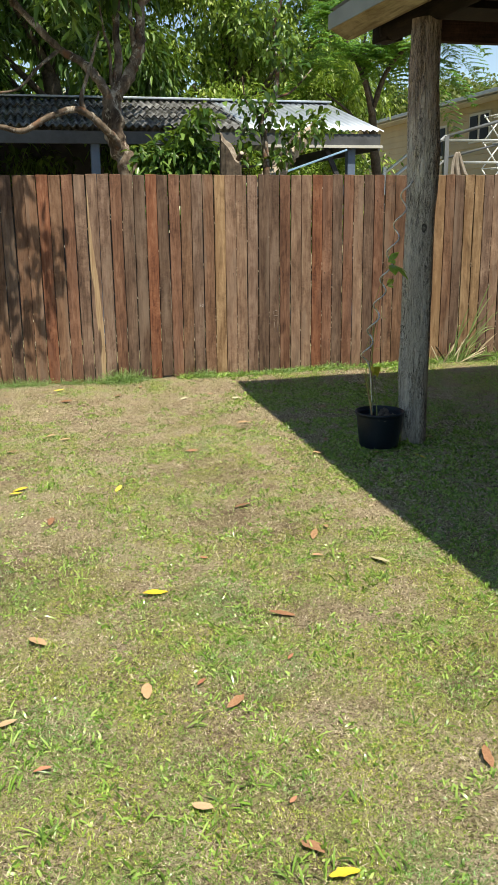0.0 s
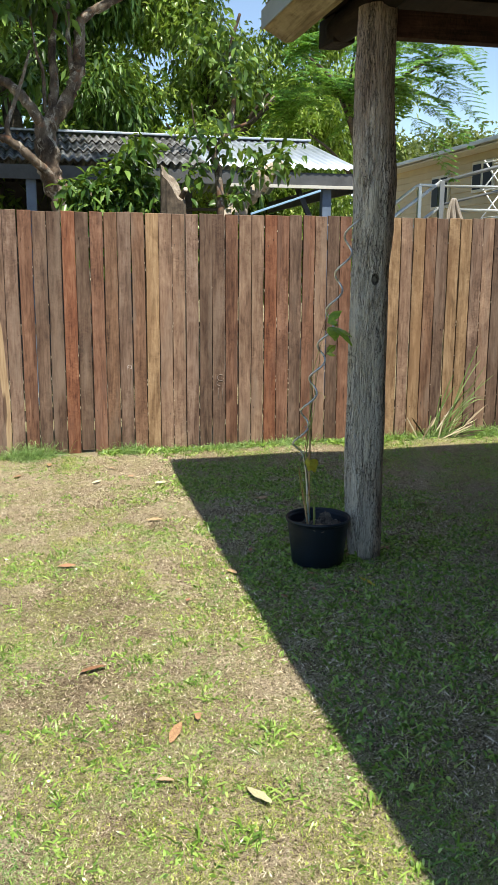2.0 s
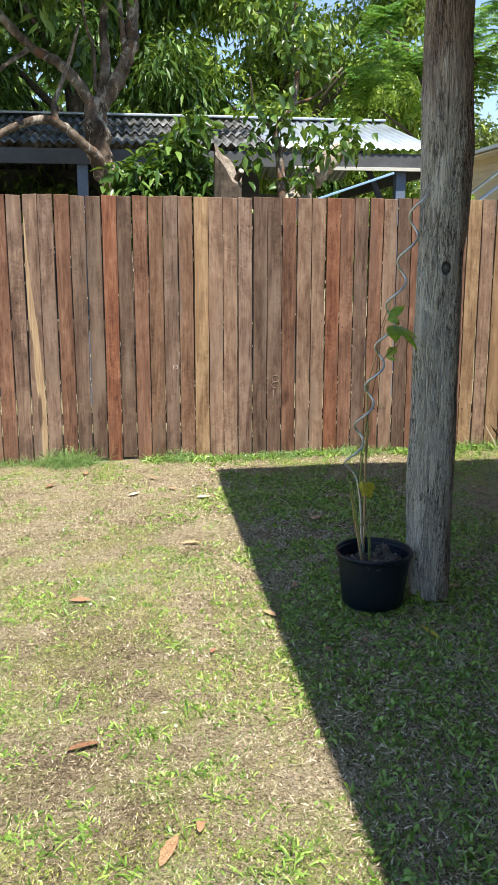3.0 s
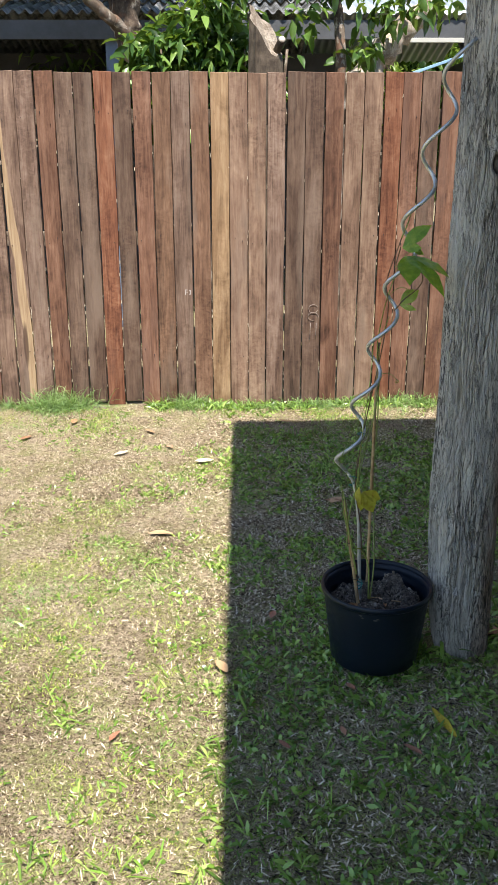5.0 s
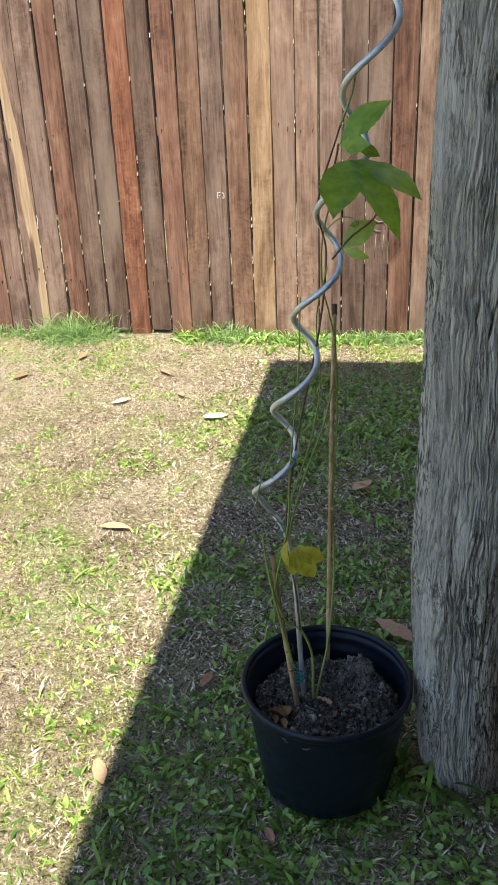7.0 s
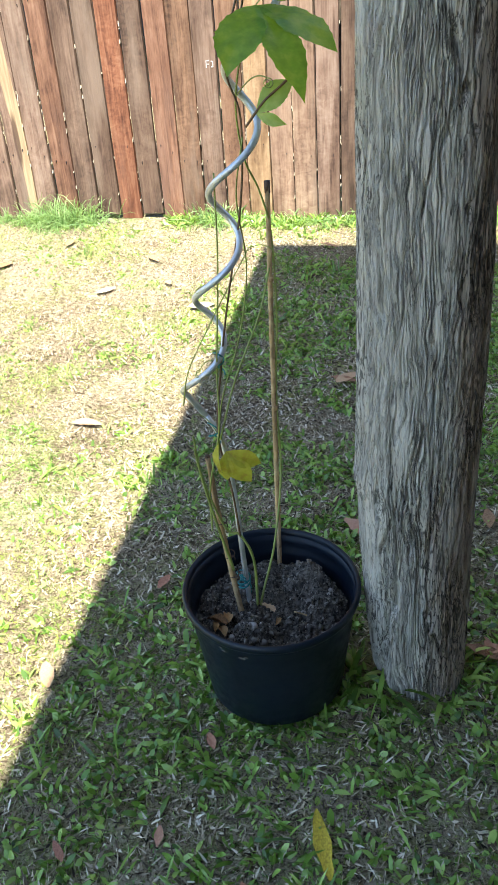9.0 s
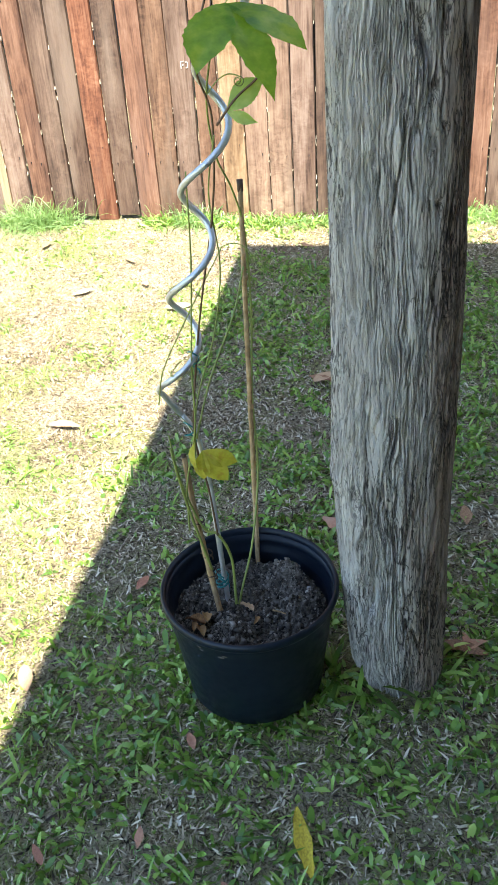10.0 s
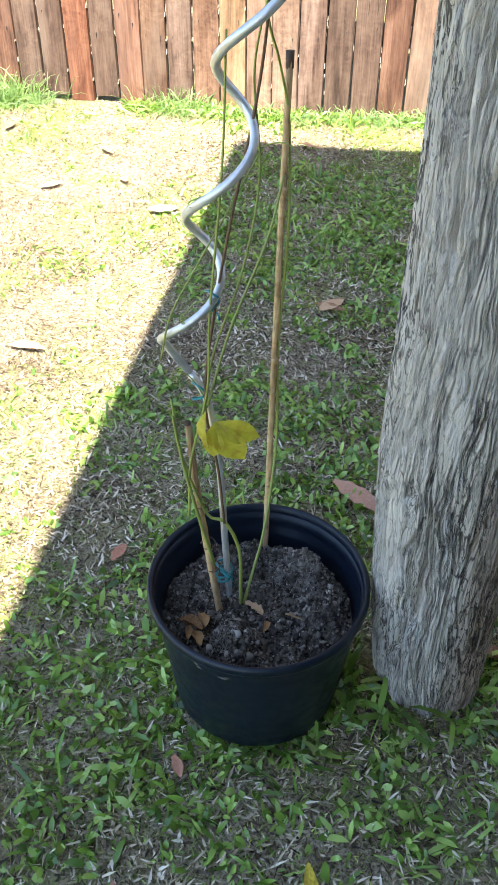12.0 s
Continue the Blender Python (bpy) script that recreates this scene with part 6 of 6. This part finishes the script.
    clods.location = POT_AT
    tagged(clods, "loose crumbs and clods of dark soil", "soil", kind="stuff")
    # pale root hairs on the two heaps
    hairs = []
    for hx, hy, wide, count in ((-0.025, -0.085, 0.03, 34), (0.055, 0.055, 0.02, 12)):
        for _ in range(count):
            x, y, a = hx + rng.normal() * wide * 0.6, hy + rng.normal() * wide * 0.5, rng.uniform(0, 6.283)
            line = []
            for step in range(6):
                u = min(0.128, math.hypot(x, y))
                zi = Z[int(u / 0.1318 * 95), int((math.atan2(y, x) % (2 * math.pi)) / (2 * math.pi) * n) % n]
                line.append(Vector((x, y, zi + 0.0025)))
                x, y, a = x + 0.006 * math.cos(a), y + 0.006 * math.sin(a), a + rng.normal() * 0.7
            hairs.append(tube(line, (0.00045, 0.00025), 5))
    ob = part("root_hairs", joined("root_hairs", hairs), plain("pale_root", (0.23, 0.19, 0.15), 0.85, vary=0.4))
    ob.location = POT_AT
    tagged(ob, "fine pale root hairs on the potting soil", "roots", kind="stuff")
    # litter on the soil
    fleck = part("pale_stone", tube([Vector((0, 0, -0.004)), Vector((0.001, 0.002, 0.001)), Vector((0.002, 0, 0.006))], (0.013, 0.007), 7, 0.5, 3), plain("pale_stone", (0.5, 0.5, 0.48), 0.8, vary=0.2))
    fleck.location = (2.103, 4.798, 0.166)
    tagged(fleck, "small pale stone lying on the potting soil", "stone")
    stick = part("short_stick", tube([Vector((-0.012, 0.003, 0)), Vector((0, 0, 0.001)), Vector((0.012, -0.003, 0))], 0.0014, 6), CANE)
    stick.location = (2.065, 4.785, 0.17)
    tagged(stick, "short pale stick lying on the soil", "stick")
    for kind, x, y, s, z in (("tan", 2.01, 4.782, 0.04, 0.178), ("rust", 1.93, 4.742, 0.045, 0.172), ("rust", 1.942, 4.722, 0.036, 0.172), ("rust", 1.945, 4.752, 0.033, 0.175), ("rust", 1.93, 4.728, 0.03, 0.176), ("rust", 2.028, 4.76, 0.026, 0.17), ("rust", 2.1, 4.83, 0.034, 0.175)):
        ob = new("dead_leaf", LEAF_SHAPES[int(s * 1000) % 9])
        ob.material_slots[0].link = "OBJECT"
        ob.material_slots[0].material = DRY[kind]
        ob.location, ob.scale, ob.rotation_euler = (x, y, z), (s, s * 1.1, s * 2.4), (0.35, 0.25, s * 60)
        tagged(ob, "crumpled dead leaf lying on the potting soil", "dead leaf", "dead leaves in the pot")


build_pot()


def lobed_leaf(length, lobes, seed, cup=0.25, sag=0.35):
    """A leaf of pointed oval lobes: (angle, reach, width) each; the stalk joins at the origin, the blade runs along +x."""
    verts, faces = [], []
    m, n = 30, 9
    for q, (ang, reach, wide) in enumerate(lobes):
        base = len(verts)
        ca, sa = math.cos(ang), math.sin(ang)
        for i in range(m + 1):
            t = i / m
            half = 0.5 * wide * reach * (math.sin(math.pi * t ** 1.05) ** 1.15 * 0.97 + 0.1 * (1 - t) ** 2 * min(1, t * 8))
            half *= 1 + (0.055 if i % 3 == 0 else -0.015)
            for k in range(n):
                u = -1 + 2 * k / (n - 1)
                x = t * reach + 0.05 * reach * abs(u) * math.sin(math.pi * t)
                y = half * u
                vein = 0.006 * math.sin(24 * (t - 0.28 * abs(u))) * math.sin(math.pi * t)
                z = cup * abs(y) * 0.9 - sag * x * x - 0.35 * y * y + vein + 0.02 * noise.noise(Vector((x * 4, y * 4, seed + q))) + 0.004 * q
                verts.append(((x * ca - y * sa) * length, (x * sa + y * ca) * length, z * length))
        for i in range(m):
            for k in range(n - 1):
                a = base + i * n + k
                faces.append((a, a + 1, a + n + 1, a + n))
    me = bpy.data.meshes.new("leaf")
    me.from_pydata(verts, [], faces)
    return shade_smooth(me)


def axis(z):
    """The stake's axis at a height."""
    return Vector((1.927 + 0.229 * (z - 0.6), 4.818 - 0.03 * (z - 0.6), z))


def helix():
    shank = smooth_line([(1.974, 4.812, 0.11), (1.966, 4.816, 0.25), (1.958, 4.82, 0.40), (1.945, 4.822, 0.49), (1.922, 4.82, 0.535)], 6)[:-1]
    pts = [shank[-1]]
    r = 0.0255
    z = 0.556
    while z < 1.56:
        phi = math.pi + 2 * math.pi * (z - 0.57) / (0.1495 + 0.012 * max(0, z - 1.1))
        grow = 1.0
        q = axis(z) + Vector((math.cos(phi), math.sin(phi), 0)) * r * grow
        pts.append(q)
        z += 0.006
    return tube(shank, 0.0046, 12), tube(pts, 0.0046, 12)


def build_plant():
    stake = empty("spiral_plant_stake", (1.974, 4.812, 0.11))
    for name, shape in zip(("shank", "spiral"), helix()):
        part(name, shape, STEEL, stake).location = (-1.974, -4.812, -0.11)
    tagged(stake, "shiny galvanised spiral plant stake standing in the pot", "plant stake")
    S = smooth_line
    # bamboo canes
    tall = empty("bamboo_cane", (2.005, 4.92, 0.15))
    tagged(tall, "slim dry bamboo cane pushed into the soil", "cane")
    q = [Vector((0, 0, -0.02)), Vector((0.002, 0.012, 0.22)), Vector((0.004, 0.024, 0.45)), Vector((0.007, 0.036, 0.685))]
    part("shaft", tube(S(q, 10), (0.0044, 0.0037), 10, 0.12, 2), CANE, tall)
    for t in (0.13, 0.33, 0.55):
        part("node", tube([Vector((0.001 + 0.009 * t, 0.05 * t, t - 0.004)), Vector((0.001 + 0.009 * t, 0.05 * t, t)), Vector((0.001 + 0.009 * t, 0.05 * t, t + 0.004))], 0.005, 10), CANE, tall)
    part("cut_end", tube([Vector((0.007, 0.036, 0.678)), Vector((0.007, 0.0365, 0.695))], 0.0044, 10, 0.2), CANE_END, tall, "dark cut end")
    short = empty("bamboo_cane", (1.967, 4.783, 0.15))
    tagged(short, "short split bamboo cane leaning in the pot", "cane")
    part("shaft", tube(S([(0, 0, -0.02), (-0.018, 0.01, 0.1), (-0.034, 0.024, 0.2), (-0.047, 0.04, 0.3)], 8), (0.005, 0.0042), 10, 0.15, 5), CANE, short)
    part("cut_end", tube([Vector((-0.047, 0.04, 0.298)), Vector((-0.048, 0.041, 0.304))], 0.004, 10), CANE_END, short)

    vine = empty("climbing_vine", (1.99, 4.79, 0.15))
    tagged(vine, "young climbing vine with lobed green leaves tied to a stake", "vine")

    def stem(name, pts, r, material=VINE, steps=8, label=""):
        ob = part(name, tube(S(pts, steps), r, 7, 0.15, len(pts)), material, vine, label)
        ob.location = (-1.99, -4.79, -0.15)
        return ob
    # stems out of the root ball
    stem("stem", [(1.99, 4.79, 0.14), (1.99, 4.795, 0.2), (1.987, 4.80, 0.27), (1.968, 4.802, 0.315), (1.948, 4.80, 0.325), (1.93, 4.80, 0.37), (1.915, 4.80, 0.43), (1.908, 4.798, 0.505)], (0.0028, 0.0014))
    stem("stem", [(1.99, 4.79, 0.15), (2.0, 4.81, 0.2), (2.012, 4.86, 0.26), (2.016, 4.925, 0.36), (2.012, 4.94, 0.5), (2.018, 4.948, 0.65), (2.014, 4.955, 0.77), (2.005, 4.93, 0.84), (2.0, 4.87, 0.9), (2.005, 4.82, 0.98), (2.025, 4.80, 1.06)], (0.0022, 0.0012))
    stem("stem", [(1.968, 4.80, 0.315), (1.96, 4.805, 0.4), (1.945, 4.81, 0.5), (1.958, 4.815, 0.62), (1.975, 4.82, 0.72), (2.0, 4.83, 0.85), (2.01, 4.82, 0.96), (2.0, 4.80, 1.03), (2.03, 4.80, 1.13)], (0.0017, 0.0013), VINE_BROWN)
    stem("stem", [(1.925, 4.79, 0.33), (1.93, 4.79, 0.42), (1.95, 4.80, 0.52), (1.955, 4.80, 0.62), (1.97, 4.80, 0.78), (1.975, 4.80, 0.9)], (0.0017, 0.0011))
    stem("stem", [(1.955, 4.79, 0.25), (1.935, 4.785, 0.35), (1.92, 4.785, 0.43), (1.912, 4.785, 0.49)], (0.0026, 0.0016))
    stem("stem", [(1.95, 4.80, 0.5), (1.97, 4.84, 0.58), (2.0, 4.9, 0.66), (2.012, 4.94, 0.72)], (0.0018, 0.0014))
    stem("stem", [(1.945, 4.80, 0.47), (1.955, 4.81, 0.56), (1.985, 4.83, 0.66), (2.0, 4.84, 0.76), (1.995, 4.83, 0.86), (2.012, 4.815, 0.94)], (0.0014, 0.001))
    stem("stem", [(1.9, 4.795, 0.56), (1.915, 4.79, 0.62), (1.945, 4.8, 0.68), (1.975, 4.82, 0.735), (2.0, 4.86, 0.78)], (0.0011, 0.0008))
    stem("stem", [(2.03, 4.80, 1.13), (2.045, 4.8, 1.17), (2.05, 4.795, 1.2)], (0.0018, 0.0012))
    # tendrils: each leaves a stem, arches out and ends in a coil
    for x, y, z, dx, dz, size in ((2.005, 4.817, 0.985, 0.045, 0.012, 0.006), (2.02, 4.805, 1.06, 0.05, 0.03, 0.005), (1.945, 4.812, 0.5, -0.03, 0.03, 0.005),
                                  (2.012, 4.945, 0.55, 0.04, 0.015, 0.006), (1.975, 4.82, 0.72, -0.035, 0.01, 0.006), (2.0, 4.86, 0.78, 0.045, -0.02, 0.005),
                                  (1.915, 4.80, 0.43, -0.03, 0.015, 0.005), (1.958, 4.815, 0.62, -0.03, -0.015, 0.005)):
        pts = [(x + dx * u, y - 0.012 * u, z + dz * u + 0.018 * math.sin(2.4 * u)) for u in (0, 0.25, 0.5, 0.75, 1)]
        ex, ey, ez = pts[-1]
        pts += [(ex + math.copysign(size, dx) * math.sin(k * 0.8) * (1 - 0.04 * k), ey - 0.0012 * k, ez - size * (1 - math.cos(k * 0.8)) * (1 - 0.04 * k)) for k in range(1, 17)]
        stem("tendril", pts, (0.0008, 0.0005), VINE, 3)
    three = ((0.0, 1.0, 0.5), (0.85, 0.85, 0.5), (-0.85, 0.85, 0.5))

    def leaf(at, way, length, lobes, seed, material=VINE_LEAF, roll=0.0, label="", cup=0.25, sag=0.35):
        ob = part("leaf", lobed_leaf(length, lobes, seed, cup, sag), material, vine, label)
        x = Vector(way).normalized()
        z = Vector((0, 0, 1))
        y = z.cross(x).normalized()
        z = x.cross(y)
        m = Matrix((x, y, z)).transposed().to_4x4()
        ob.matrix_basis = Matrix.Translation(Vector(at) - Vector((1.99, 4.79, 0.15))) @ m @ Matrix.Rotation(roll, 4, "X")
    # the large leaf near the top of the vine, its smaller neighbours and the young shoot above
    leaf((2.043, 4.785, 1.088), (0.53, -0.85, -0.2), 0.145, ((0.0, 1.0, 0.3), (0.63, 0.74, 0.6), (-0.62, 0.82, 0.46)), 3, label="large three-lobed leaf", cup=0.16, sag=0.38)
    leaf((2.034, 4.80, 0.97), (0.6, -0.15, 0.62), 0.056, ((0.05, 1.0, 0.62), (-1.0, 0.75, 0.35)), 5, YOUNG_LEAF, roll=1.15)
    leaf((2.03, 4.785, 1.108), (0.6, -0.3, 0.7), 0.08, ((0.05, 1.0, 0.5), (-0.75, 0.6, 0.5)), 9, roll=1.15)
    leaf((2.05, 4.79, 1.105), (0.8, -0.2, -0.15), 0.034, ((0, 1, 0.5),), 10, roll=0.9)
    stem("leaf_stalk", [(2.02, 4.80, 0.955), (2.045, 4.80, 0.985), (2.075, 4.80, 1.01), (2.085, 4.798, 1.035), (2.07, 4.793, 1.072), (2.044, 4.786, 1.087)], (0.0016, 0.0012), VINE_BROWN)
    stem("leaf_stalk", [(2.02, 4.80, 1.07), (2.026, 4.80, 1.095), (2.028, 4.795, 1.108)], (0.0014, 0.0012), VINE_BROWN)
    # yellowing leaves low on the stake
    leaf((1.962, 4.785, 0.49), (0.5, -0.3, -0.78), 0.064, ((0.0, 1.0, 0.55), (0.62, 0.85, 0.55), (-0.6, 0.8, 0.5)), 21, YELLOW_LEAF, 0.9, "yellowing leaf", 0.3, 0.6)
    leaf((1.952, 4.782, 0.505), (-0.12, -0.25, -0.85), 0.05, ((0.0, 1.0, 0.45),), 22, YELLOW_LEAF, 0.4, "yellowing leaf", 0.6, 0.3)

    # wire ties
    for z, rr, r2 in ((0.612, 0.0075, 0.0012), (0.495, 0.0085, 0.0012), (0.19, 0.009, 0.0018), (0.2, 0.011, 0.0014)):
        c = axis(z) + Vector((0.024, 0.002, 0)) if z > 0.55 else Vector((1.972 - 0.09 * (z - 0.11), 4.815, z))
        ring = [c + Vector((rr * math.cos(k * 0.6), rr * math.sin(k * 0.6), 0.0022 * k - 0.01)) for k in range(18)]
        ring += [ring[-1] + Vector((0.006, -0.008, 0.004)), ring[-1] + Vector((0.016, -0.012, 0.0))]
        t = part("wire_tie", tube(ring, r2, 6), TIE)
        tagged(t, "teal plastic wire tie twisted round the stake", "plant tie", "ties on the stake")


build_plant()

# dark wire twisted round the short cane
for z in (0.235, 0.272, 0.335):
    c = Vector((1.967 - 0.157 * (z - 0.15), 4.783 + 0.13 * (z - 0.15), z))
    loop = [c + Vector((0.008 * math.cos(k * 0.6), 0.008 * math.sin(k * 0.6), 0.0012 * k - 0.008)) for k in range(14)]
    loop += [loop[-1] + Vector((-0.006, -0.006, 0.002)), loop[-1] + Vector((-0.012, -0.01, -0.003))]
    tagged(part("wire_tie", tube(loop, 0.0011, 6), CANE_END), "thin dark wire twisted round the short cane", "plant tie", "ties on the stake")


def build_chair():
    """Black tubular garden chair standing in the shelter's shade; its arm is a bent loop."""
    black = plain("black_powder_coated_tube", (0.012, 0.012, 0.012), 0.4, 0.2, 0.3)
    c = empty("garden_chair", (3.88, 5.6, 0))
    tagged(c, "black tubular metal garden chair standing in the shade", "chair")
    S = smooth_line
    for y in (-0.27, 0.27):
        arm = [(0.35, y, 0.69), (0.0, y, 0.70), (-0.25, y, 0.68), (-0.345, y, 0.63), (-0.36, y, 0.57), (-0.3, y, 0.5), (-0.15, y, 0.42), (0.1, y, 0.395)]
        part("arm", tube(S(arm, 6), 0.018, 10), black, c, "black bent tube arm")
        part("leg", tube(S([(-0.1, y, 0.41), (-0.05, y, 0.2), (-0.02, y, 0.0)], 4), 0.013, 8), black, c)
        part("leg", tube(S([(0.22, y, 0.4), (0.3, y, 0.2), (0.36, y, 0.0)], 4), 0.013, 8), black, c)
        part("back_post", tube(S([(0.2, y, 0.39), (0.35, y, 0.69), (0.42, y, 0.95)], 4), 0.013, 8), black, c)
    part("seat", a_box((-0.22, -0.26, 0.385), (0.25, 0.26, 0.405), 0.008), black, c)
    part("backrest", a_box((-0.008, -0.26, 0.0), (0.008, 0.26, 0.5), 0.006, pose(0.27, 0, 0.45, 0, 15, 0)), black, c)


build_chair()
